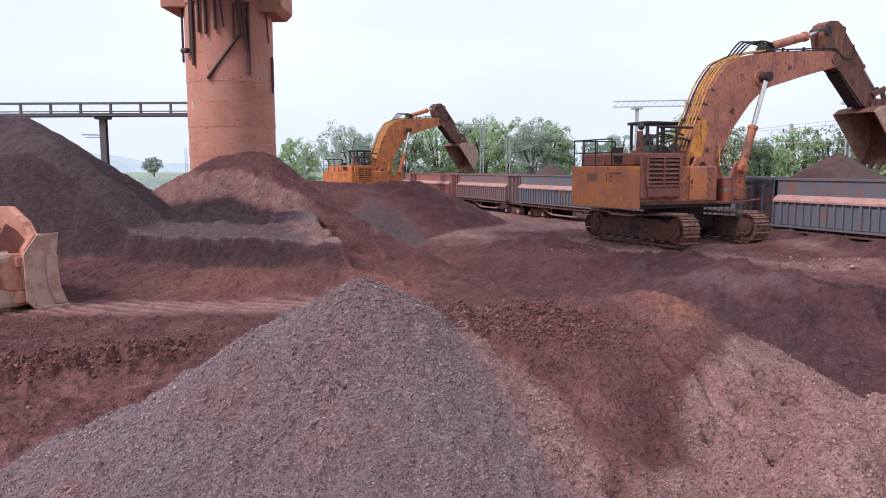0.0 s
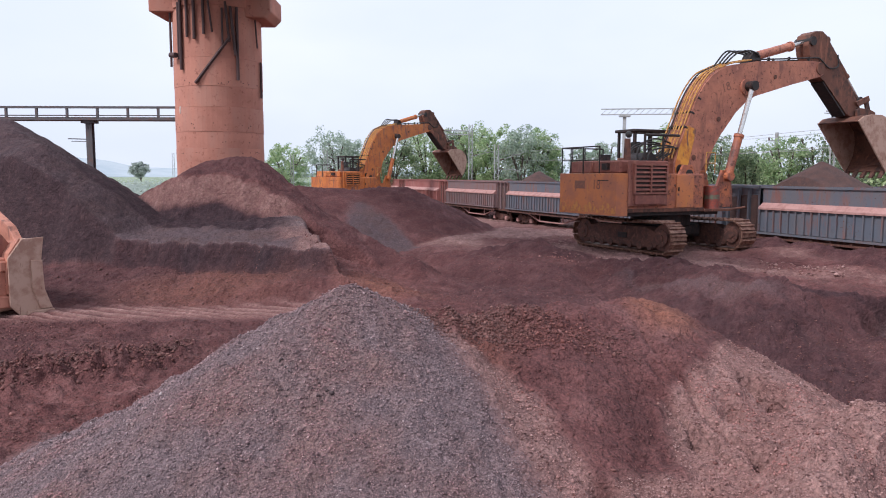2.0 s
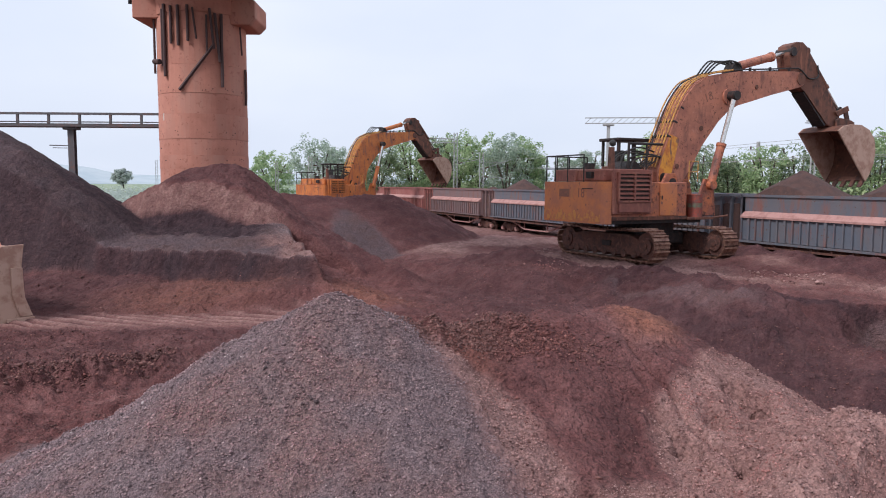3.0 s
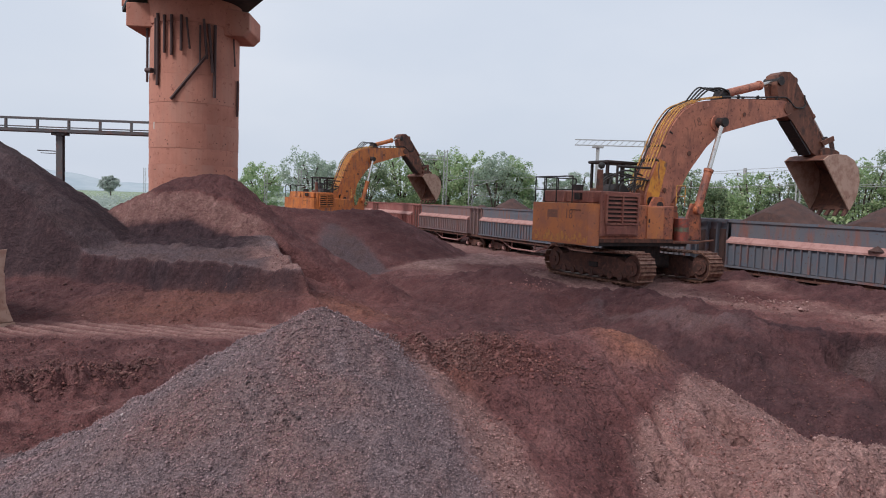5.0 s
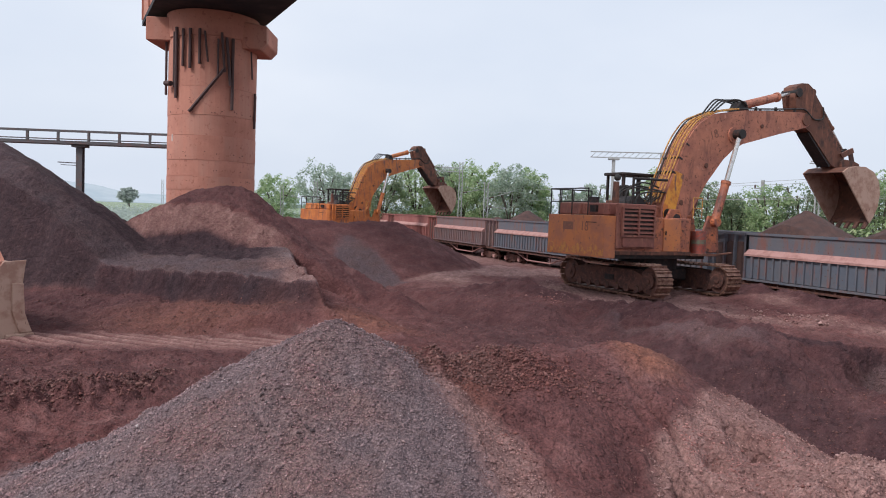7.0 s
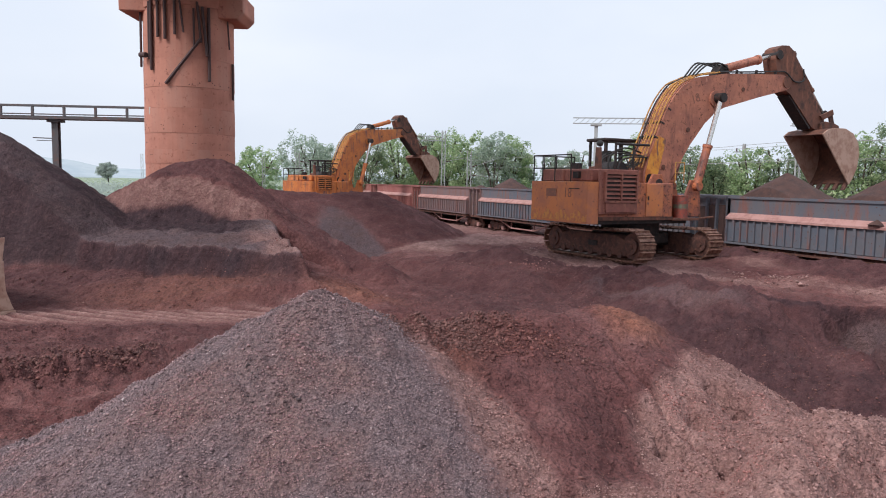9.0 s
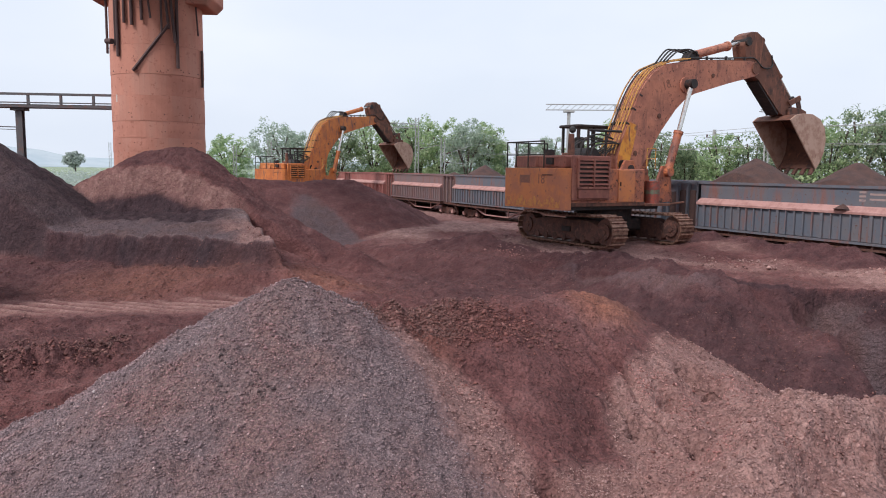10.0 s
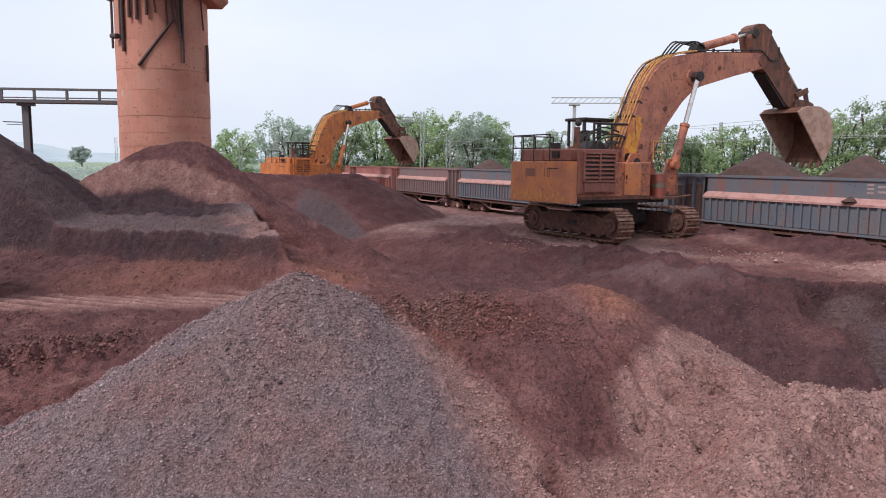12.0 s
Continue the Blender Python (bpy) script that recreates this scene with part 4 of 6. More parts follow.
        for s in (1, -1):
            prism(bm, [(bx - 1.35, 0.45), (bx - 0.9, 0.75), (bx + 0.9, 0.75), (bx + 1.35, 0.45), (bx + 1.2, 0.35), (bx + 0.5, 0.45), (bx + 0.35, 0.3), (bx - 0.35, 0.3), (bx - 0.5, 0.45), (bx - 1.2, 0.35)], s * 1.02 - 0.07, s * 1.02 + 0.07)
        box(bm, (bx - 0.25, -1.1, 0.6), (bx + 0.25, 1.1, 0.8))
        bog = part("bogie", bm, M_RUST, w, "rusty cast bogie frame")
        for wx in (bx - 0.98, bx + 0.98):
            for s in (1, -1):
                bm = B()
                tube(bm, (wx, s * 0.84 - 0.065, 0.46), (wx, s * 0.84 + 0.065, 0.46), 0.44, n=24)
                tube(bm, (wx, s * 0.84 - 0.09, 0.46), (wx, s * 0.84 + 0.09, 0.46), 0.16, n=12)
                part("wheel", bm, M_RUST, bog)
            part("axle", tube(B(), (wx, -1.15, 0.46), (wx, 1.15, 0.46), 0.08, n=10), M_RUST, bog)
            for s in (1, -1):
                part("axle_box", box(B(), (wx - 0.14, s * 1.12 - 0.08, 0.33), (wx + 0.14, s * 1.12 + 0.08, 0.6), 0.03), M_LEDGE, bog)
    return w


def ore_load(m, peaks, label):
    """A heaped load: a bed with cones along it."""
    nx, ny = 72, 20
    X, Y = np.meshgrid(np.linspace(-5.6, 5.6, nx), np.linspace(-1.3, 1.3, ny), indexing="ij")
    Z = np.full(X.shape, 2.75)
    for px, h in peaks:
        Z = np.maximum(Z, h - 0.62 * np.hypot(X - px, Y * 0.9))
    Z += 0.1 * fbm(X + peaks[0][0], Y, 2.2, 4, 77)
    vs = np.stack([X, Y, Z], -1).reshape(-1, 3)
    fs = [(i * ny + j, (i + 1) * ny + j, (i + 1) * ny + j + 1, i * ny + j + 1) for i in range(nx - 1) for j in range(ny - 1)]
    rim = [i * ny for i in range(nx)] + [(nx - 1) * ny + j for j in range(1, ny)] + [i * ny + ny - 1 for i in range(nx - 2, -1, -1)] + [j for j in range(ny - 2, 0, -1)]
    base = len(vs)
    vs = np.concatenate([vs, [(vs[r][0], vs[r][1], 1.16) for r in rim]])
    for k in range(len(rim)):
        q = (k + 1) % len(rim)
        fs.append((rim[q], rim[k], base + k, base + q))
    fs.append([base + k for k in range(len(rim))])
    ob = new("ore_load", mesh_of("ore_load", vs, fs, M_ORE, True))
    ob.matrix_world = m
    return tagged(ob, label, "ore", "wagon loads")


first = {}
for k, (pi, text) in enumerate(((0, "red-oxide painted open ore wagon with ribbed sides on the rails"),
                                (0, "red-oxide painted open ore wagon with ribbed sides on the rails"),
                                (1, "faded brown open ore wagon with ribbed sides and dusty ledge"),
                                (2, "blue-grey open ore wagon with ribbed sides and dusty ledge"),
                                (2, "blue-grey open ore wagon with ribbed sides and dusty ledge"),
                                (2, "blue-grey open ore wagon standing behind a bank of ore"),
                                (2, "blue-grey open ore wagon standing behind a bank of ore"))):
    c = RAIL0 + RU * (2.95 - 11.87 * (k - 2))
    m = pose(c.x, c.y, RZ, 0, 0, R_YAW)
    if pi in first:
        w = copy_thing(first[pi], m)
        tagged(w, text)
    else:
        w = first[pi] = wagon(M_WAG[pi], m, text)
    loads = {3: [(4.02, 3.95)], 4: [(-0.5, 3.3)], 5: [(4.26, 4.25), (-0.24, 4.05), (-4.6, 3.7)], 6: [(3.0, 4.2)], 2: [(-3.0, 3.45)]}.get(k, [(0, 3.0)])
    ore_load(m, loads, "heaped brown ore in an open wagon")
    if k == 5:                                                # painted number panel, as bars
        for i, (x, z, wd) in enumerate(((-1.54, 2.98, 0.12), (-1.54, 2.84, 0.12), (-1.54, 2.7, 0.12), (-2.14, 2.92, 0.35), (-2.14, 2.74, 0.35))):
            ob = part("lettering_bar", box(B(), (x - wd, 1.462, z - 0.035), (x + wd, 1.466, z + 0.035)), M_BRIGHT, w)
        ob = part("ore_spill", tube(B(), (-0.94, 1.62, 2.36), (-0.94, 1.6, 2.56), 0.3, 0.02, n=9), M_ORE, w)
for off in (-0.84, 0.84):
    a, b = RAIL0 + RU * 60, RAIL0 - RU * 60
    n = Vector((-RU.y, RU.x, 0)) * off
    bm = B()
    for lo, hi, zz in ((0.035, 0.035, 0.02), (0.012, 0.012, -0.06), (0.07, 0.07, -0.14)):
        d = Vector((-RU.y, RU.x, 0)) * lo
        vs = [bm.verts.new(p) for p in (a + n - d, a + n + d, b + n + d, b + n - d)]
        vt = [bm.verts.new(v.co + Vector((0, 0, 0.06))) for v in vs]
        for v in vs + vt:
            v.co.z += RZ + zz - 0.08
        bm.faces.new(vs[::-1])
        bm.faces.new(vt)
        for i in range(4):
            bm.faces.new((vs[i], vs[(i + 1) % 4], vt[(i + 1) % 4], vt[i]))
    me = bpy.data.meshes.new("rail")
    bm.to_mesh(me)
    bm.free()
    me.materials.append(M_BALLAST)
    tagged(new("rail", me), "steel railway rail under the ore wagons", "rail", "railway rails", "structure")

# ---- excavators ----
def crawler(parent, y):
    """One track: frame, wheels and separate track plates, along local x."""
    R, half = 0.5, 2.25
    bm = B()
    prism(bm, [(-1.9, 0.22), (1.9, 0.22), (2.2, 0.45), (2.05, 0.85), (1.2, 0.98), (-1.4, 0.98), (-2.05, 0.75), (-2.15, 0.45)], y - 0.24, y + 0.24, 0.03)
    tr = part("track_frame", bm, M_RUST, parent, "ore-caked rusty track frame")
    for wx, r in ((-half, R), (half, R)):
        bm = B()
        tube(bm, (wx, y - 0.2, 0.62), (wx, y + 0.2, 0.62), r - 0.02, n=28)
        tube(bm, (wx, y - 0.29, 0.62), (wx, y + 0.29, 0.62), 0.3, n=20)
        tube(bm, (wx, y - 0.33, 0.62), (wx, y + 0.33, 0.62), 0.12, n=12)
        part("idler_wheel" if wx > 0 else "drive_sprocket", bm, M_RUST, tr)
    for k in range(7):
        wx = -1.65 + k * 0.55
        part("roller", tube(B(), (wx, y - 0.27, 0.27), (wx, y + 0.27, 0.27), 0.14, n=14), M_RUST, tr)
    part("step_plate", box(B(), (-0.4, y - 0.3, 0.5), (0.1, y + 0.3, 0.7), 0.02), M_DARK, tr)
    Ro = R + 0.05
    seg = 2 * half
    per = 2 * seg + 2 * math.pi * Ro
    count = 46
    plate = None
    for k in range(count):
        s = per * k / count
        if s < seg:
            p, a = (-half + s, 0.62 + Ro), 0.0
            p = (p[0], p[1] - 0.05 * math.sin(math.pi * s / seg))
        elif s < seg + math.pi * Ro:
            an = (s - seg) / Ro
            p, a = (half + Ro * math.sin(an), 0.62 + Ro * math.cos(an)), an
        elif s < 2 * seg + math.pi * Ro:
            p, a = (half - (s - seg - math.pi * Ro), 0.62 - Ro), math.pi
        else:
            an = math.pi + (s - 2 * seg - math.pi * Ro) / Ro
            p, a = (-half + Ro * math.sin(an), 0.62 + Ro * math.cos(an)), an
        m = pose(p[0], y, p[1]) @ Matrix.Rotation(a, 4, "Y")
        if plate is None:
            bm = B()
            w = per / count / 2 - 0.012
            prism(bm, [(-w, -0.02), (w, -0.02), (w, 0.03), (w - 0.03, 0.03), (w - 0.05, 0.085), (w - 0.09, 0.085), (w - 0.11, 0.03), (-w, 0.03)], -0.37, 0.37)
            plate = part("track_plate", bm, M_TREAD, tr)
            ob = plate
        else:
            ob = new("track_plate", plate.data)
            ob.parent = tr
        ob.matrix_basis = m


def number_text(parent, text, m, size, material):
    cu = bpy.data.curves.new("number", "FONT")
    cu.body, cu.size, cu.align_x, cu.align_y, cu.extrude = text, size, "CENTER", "CENTER", 0.002
    tmp = new("number", cu)
    me = bpy.data.meshes.new_from_object(tmp.evaluated_get(bpy.context.evaluated_depsgraph_get()))
    bpy.data.objects.remove(tmp)
    me.materials.clear()
    me.materials.append(material)
    ob = new("number", me)
    ob.parent = parent
    ob.matrix_basis = m
    return tagged(ob, "faded stencilled number")


def ram(parent, name, a, b, split, r, rod, y, paint, rod_mat):
    a, b = Vector((a[0], y, a[1])), Vector((b[0], y, b[1]))
    c = a + (b - a) * split
    d = (b - a).normalized()
    bm = B()
    tube(bm, a, c, r, n=16)
    tube(bm, c - d * 0.12, c, r * 1.18, n=16)
    tube(bm, a - Vector((0, r * 1.1, 0)), a + Vector((0, r * 1.1, 0)), r * 1.1, n=14)
    cy = part(name, bm, paint, parent)
    part("piston_rod", tube(B(), c, b, rod, n=12), rod_mat, cy, "dusty chrome piston rod")
    part("rod_eye", tube(B(), b - Vector((0, rod * 1.7, 0)), b + Vector((0, rod * 1.7, 0)), rod * 1.9, n=14), M_DARK, cy)


def excavator(m, track_yaw, paint, cw_paint, boom_paint, arm_paint, foot_paint, label, numbered):
    ex = thing("excavator", m, label, "excavator", "excavators loading the train")
    cover = M_HOOD if numbered else paint
    turn = pose(0, 0, 0, 0, 0, track_yaw)
    car = part("undercarriage", box(B(), (-0.9, -1.3, 0.5), (0.9, 1.3, 1.0), 0.08), M_DARK, ex, "greasy dark undercarriage beam")
    car.matrix_basis = turn
    for y in (-1.78, 1.78):
        hub = part("crawler_track", box(B(), (-0.7, min(y * 0.6, y * 0.85), 0.45), (0.7, max(y * 0.6, y * 0.85), 0.95), 0.05), M_DARK, ex, "rusty crawler track with polished plates")
        hub.matrix_basis = turn
        crawler(hub, y)
    part("slew_ring", tube(B(), (0, 0, 0.95), (0, 0, 1.42), 1.15, n=36), M_DARK, ex)
    part("deck_frame", box(B(), (-3.2, -1.75, 1.4), (1.3, 1.75, 1.6), 0.02), M_DARK, ex)
    # rear weight and body
    bm = B()
    prism(bm, [(-3.62, -1.75), (-3.5, -1.9), (-3.22, -1.92), (-3.22, 1.92), (-3.5, 1.9), (-3.62, 1.75)], 1.42, 2.95, 0.015, axis="z")
    cw = part("counterweight", bm, cw_paint, ex, "orange counterweight with scraped yellow patches")
    if numbered:
        number_text(cw, "18", pose(-3.626, -0.6, 2.52, 90, 0, -90), 0.5, M_STENCIL)
        part("stencil_bar", box(B(), (-3.626, 0.1, 2.38), (-3.621, 0.75, 2.68)), M_STENCIL, cw)
    if numbered:                                              # rubbed band with a jagged upper edge
        jag = random.Random(3)
        top = [(1.75 - 0.1 * k, 1.66 + 0.2 * jag.random() + 0.1 * math.sin(k * 0.7)) for k in range(36)]
        bm = prism(B(), [(-1.75, 1.5), (1.75, 1.5)] + top, -3.63, -3.622, axis="x")
        part("scraped_band", bm, M_SCRAPE, cw, "bright yellow scraped lower band")
    part("lift_bar", box(B(), (-3.64, -1.3, 2.68), (-3.61, -0.7, 2.71)), M_DARK, cw)
    part("side_body", box(B(), (-3.2, -1.86, 1.6), (0.42, 1.86, 2.95), 0.03), paint, ex)
    part("hood", box(B(), (-3.3, -1.55, 2.96), (-1.4, 1.5, 3.42), 0.05), cover, ex)
    bm = B()
    prism(bm, [(-3.42, 2.97), (-3.32, 3.4), (-2.9, 3.44), (-2.9, 2.97)], 0.05, 1.45, 0.02)
    part("hood_box", bm, cover, ex)
    # solid dark block in place of a hole's shaded inside
    part("hood_port", box(B(), (-3.42, -0.95, 3.08), (-3.29, -0.62, 3.32)), M_DARK, ex)
    # louvred radiator cover on the side
    lo = part("louvre_panel", box(B(), (-3.25, -1.98, 1.78), (-1.45, -1.86, 3.4), 0.02), cover, ex)
    # dark sheet behind the slats stands in for shade in the gaps
    part("louvre_recess", box(B(), (-3.0, -2.0, 2.3), (-1.6, -1.985, 3.25)), M_DARK, lo)
    for c0, c1 in ((-3.0, -2.33), (-2.27, -1.6)):
        for k in range(6):
            z = 2.33 + k * 0.155
            bm = prism(B(), [(-2.0, z + 0.075), (-2.07, z), (-2.085, z + 0.015), (-2.01, z + 0.09)], c0, c1, axis="x")
            part("louvre_slat", bm, cover, lo)
    for x in (-3.03, -2.3, -1.57):
        part("louvre_frame", box(B(), (x - 0.035, -2.08, 2.24), (x + 0.035, -1.98, 3.3)), cover, lo)
    for z in (2.24, 3.26):
        part("louvre_frame", box(B(), (-3.06, -2.085, z - 0.03), (-1.54, -1.985, z + 0.03)), cover, lo)
    part("louvre_base", box(B(), (-3.0, -2.06, 1.85), (-1.6, -1.98, 2.18), 0.01), cover, lo)
    door = part("side_door", box(B(), (-0.95, -1.9, 1.7), (-0.12, -1.862, 2.9), 0.01), M_CW if numbered else paint, ex, "streaked side door")
    part("door_handle", box(B(), (-0.88, -1.93, 2.3), (-0.84, -1.9, 2.45)), M_DARK, door)
    part("deck_edge", box(B(), (-3.2, -1.89, 1.55), (0.45, -1.865, 1.68)), M_ARM, ex)
    # exhaust and rails
    st = part("exhaust_stack", tube(B(), (-2.35, -0.75, 3.42), (-2.35, -0.75, 4.25), 0.14, 0.11, n=14), M_ARM, ex)
    bm = B()
    bmesh.ops.create_uvsphere(bm, u_segments=12, v_segments=8, radius=0.13, matrix=pose(-2.3, -0.75, 4.4))
    part("rain_cap", bm, M_RUBBER, st)
    part("air_intake", tube(B(), (-2.7, 0.1, 3.42), (-2.7, 0.1, 3.66), 0.2, n=14), M_DARK, ex)
    rail = part("handrail", tube(B(), (-3.5, 1.8, 3.95), (-3.5, -0.6, 3.95), 0.025, n=6), M_DARK, ex, "thin dark handrail")
    for y in (1.8, 1.2, 0.4, -0.6):
        part("rail_post", tube(B(), (-3.5, y, 2.95), (-3.5, y, 3.95), 0.025, n=6), M_DARK, rail)
    part("mid_rail", tube(B(), (-3.5, 1.8, 3.45), (-3.5, -0.6, 3.45), 0.02, n=6), M_DARK, rail)
    for x in (-3.0, -2.4, -1.5):
        part("rail_post", tube(B(), (x, 1.8, 2.95), (x, 1.8, 3.95), 0.025, n=6), M_DARK, rail)
    part("side_rail", tube(B(), (-3.5, 1.8, 3.95), (-1.5, 1.8, 3.95), 0.025, n=6), M_DARK, rail)
    for x in (0.55, 1.0):
        part("grab_rail", tube(B(), (x, -1.8, 2.95), (x, -1.8, 3.75), 0.02, n=6), M_HOSE_Y, ex)
    for z in (3.35, 3.75):
        part("grab_rail", tube(B(), (0.55, -1.8, z), (1.0, -1.8, z), 0.02, n=6), M_HOSE_Y, ex)
    # cab beyond the boom
    cab = part("cab", box(B(), (-0.75, 0.75, 2.95), (0.95, 1.85, 3.6), 0.03), M_ARM, ex, "grimy open-framed operator cab")
    part("cab_roof", box(B(), (-0.85, 0.68, 4.62), (1.05, 1.92, 4.74), 0.03), M_DARK, cab)
    for x in (-0.7, 0.1, 0.9):
        for y in (0.8, 1.8):
            part("pillar", box(B(), (x - 0.045, y - 0.045, 3.6), (x + 0.045, y + 0.045, 4.62)), M_DARK, cab)
    part("seat", box(B(), (-0.35, 1.05, 3.6), (-0.15, 1.55, 4.25), 0.05), M_RUBBER, cab)
    part("hydraulic_tank", tube(B(), (-0.95, -0.35, 3.35), (-0.95, 0.65, 3.35), 0.42, n=24), M_DARK, ex)
    for k, (x, y) in enumerate(((-0.6, -0.6), (-0.7, -0.45), (-0.55, 0.5), (-0.5, 0.62), (-0.75, -0.2))):
        bm = hose(B(), [(x - 0.7, y, 3.1), (x - 0.55, y, 3.75 + 0.06 * k), (x + 0.2, y * 0.9, 3.95 + 0.09 * k), (x + 1.05, y * 0.7, 3.95 + 0.05 * k)], 0.035)
        part("hose", bm, M_RUBBER, ex)
    for k in range(5):
        y = -0.36 + 0.18 * k
        part("hose", hose(B(), [(-0.1, y, 2.96), (-0.25, y, 3.5), (0.1, y, 3.75), (0.42, y, 3.95)], 0.03), M_RUBBER, ex)
    fr = part("frame_hoop", tube(B(), (-1.35, -0.55, 3.0), (-1.35, -0.55, 4.45), 0.05, n=8), M_DARK, ex)
    part("hoop_bar", tube(B(), (-1.35, -0.55, 4.43), (0.35, -0.55, 4.43), 0.05, n=8), M_DARK, fr)
    part("hoop_bar", tube(B(), (-0.45, -0.55, 4.43), (-0.45, -0.55, 3.0), 0.04, n=8), M_DARK, fr)
    # front platform and fender
    part("front_platform", box(B(), (0.42, -1.95, 1.52), (1.75, -0.85, 1.62), 0.01), M_ARM, ex)
    part("front_platform", box(B(), (1.3, -0.85, 1.4), (1.9, 1.5, 1.6), 0.02), M_ARM, ex)
    part("step_bar", tube(B(), (1.7, -1.9, 1.58), (2.5, -1.95, 1.66), 0.04, n=6), M_ARM, ex)
    bm = prism(B(), [(0.42, 1.62), (1.85, 1.62), (1.85, 1.85), (1.45, 2.3), (1.0, 2.4), (0.8, 2.95), (0.42, 2.95)], -1.3, -0.75, 0.03)
    part("fender", bm, paint, ex)
    for y in (-0.62, 0.62):
        bm = prism(B(), [(0.1, 1.6), (3.2, 1.6), (3.1, 2.6), (2.85, 3.1), (2.55, 3.1), (2.3, 2.4), (1.4, 2.5), (0.95, 3.3), (0.5, 3.3), (0.1, 2.6)], y - 0.06, y + 0.06, 0.015)
        part("boom_bracket", bm, paint, ex)
    # boom
    outline = [(0.42, 2.62), (0.21, 3.0), (0.2, 3.35), (0.39, 3.98), (0.82, 4.95), (1.25, 5.89), (1.62, 6.45), (2.04, 6.87), (2.55, 7.15), (3.09, 7.34), (4.51, 7.58), (7.89, 7.82),
               (8.4, 7.78), (8.62, 7.55), (8.55, 7.3), (8.3, 7.16), (6.6, 6.75), (5.08, 6.33), (4.45, 6.18), (3.96, 5.94), (3.4, 5.45), (2.52, 4.42), (1.95, 3.5), (1.5, 2.9), (1.2, 2.62)]
    boom = part("boom", prism(B(), outline, -0.46, 0.46, 0.02), boom_paint, ex, "goose-necked boom with faded stained paint")
    part("boom_pin", tube(B(), (0.8, -0.72, 2.95), (0.8, 0.72, 2.95), 0.17, n=16), M_DARK, boom)
    part("boom_pin", tube(B(), (3.98, -0.85, 6.52), (3.98, 0.85, 6.52), 0.2, n=18), M_DARK, boom)
    part("pin_boss", tube(B(), (3.92, -0.52, 6.5), (3.92, 0.52, 6.5), 0.33, n=20), boom_paint, boom)
    part("pin_boss", tube(B(), (8.3, -0.5, 7.52), (8.3, 0.5, 7.52), 0.26, n=20), arm_paint, boom)
    for x, z, r in ((2.45, 5.15, 0.1), (5.55, 7.0, 0.09), (1.2, 3.6, 0.1)):
        part("lug", tube(B(), (x, -0.5, z), (x, 0.5, z), r, n=12), M_ARM, boom)
    bm = prism(B(), [(0.28, 3.4), (0.45, 3.98), (0.84, 4.85), (1.3, 4.7), (1.12, 4.0), (0.95, 3.35), (0.7, 3.0), (0.3, 3.0)], -0.468, 0.468)
    part("foot_panel", bm, foot_paint, boom, "bright yellow foot of the boom")
    # dark disc laid on the panel as the shade of an opening
    part("foot_opening", tube(B(), (0.52, -0.475, 3.12), (0.52, 0.475, 3.12), 0.2, n=16), M_DARK, boom)
    if numbered:
        number_text(boom, "18", pose(2.82, -0.466, 6.42, 90, -22, 0), 0.5, M_STENCIL)
    for k in range(6):
        y = -0.4 + 0.16 * k
        o = 0.07 + 0.02 * (k % 3)
        bm = hose(B(), [(0.2 - o, y, 3.55), (0.39 - o, y, 4.05), (0.82 - o, y, 5.0), (1.25 - o, y, 5.95), (1.62 - o, y, 6.52), (2.04 - o * 0.6, y, 6.95 + o * 0.5), (2.55, y, 7.15 + o), (3.09, y, 7.34 + o), (4.2, y, 7.55 + o)], 0.032)
        part("hydraulic_pipe", bm, M_HOSE_Y if k != 4 else M_RUBBER, boom)
    for s in (0.35, 0.6, 0.85):
        x, z = 0.39 + s * 1.3, 3.98 + s * 2.3
        part("pipe_clamp", box(B(), (-0.08, -0.47, -0.04), (0.12, 0.47, 0.04), 0.01, pose(x - 0.1, 0, z, 0, 25)), M_DARK, boom)
    for y in (-0.4, 0.4):
        part("hydraulic_pipe", hose(B(), [(4.2, y, 7.63), (6.2, y, 7.8), (7.8, y, 7.95), (8.3, y, 7.95), (8.9, y, 7.6), (9.5, y, 7.7), (9.45, y, 8.2)], 0.035), M_RUBBER, boom)
        for x, z in ((5.2, 7.62), (6.4, 7.72), (7.6, 7.8)):
            part("pipe_bracket", box(B(), (x - 0.03, y - 0.05, z), (x + 0.03, y + 0.05, z + 0.17)), M_DARK, boom)
    for k in range(4):
        y = -0.3 + 0.2 * k
        bm = hose(B(), [(2.9, y, 7.4), (3.5, y, 7.85 + 0.05 * k), (4.1, y, 8.0), (4.55, y, 7.95), (4.8, y, 7.8)], 0.035)
        part("hose_loop", bm, M_RUBBER, boom)
    bm = prism(B(), [(4.2, 7.5), (5.0, 7.6), (4.8, 8.0), (4.5, 8.0)], -0.25, 0.25, 0.02)
    part("cylinder_bracket", bm, M_DARK, boom)
    ram(ex, "arm_cylinder", (4.68, 7.82), (7.85, 8.68), 0.72, 0.18, 0.09, 0, boom_paint, M_CHROME)
    for y in (-0.62, 0.62):
        ram(ex, "boom_cylinder", (2.82, 2.85), (3.98, 6.52), 0.46, 0.17, 0.1, y * 1.18, paint, M_CHROME)
    # arm
    bm = prism(B(), [(7.75, 8.1), (7.62, 8.5), (7.72, 8.95), (8.05, 9.12), (8.5, 9.15), (8.85, 8.95), (9.3, 8.3), (11.2, 6.05), (11.28, 5.75), (11.05, 5.5), (10.75, 5.48), (10.3, 5.65), (8.75, 7.05), (8.35, 7.2), (8.0, 7.55)], -0.34, 0.34, 0.025)
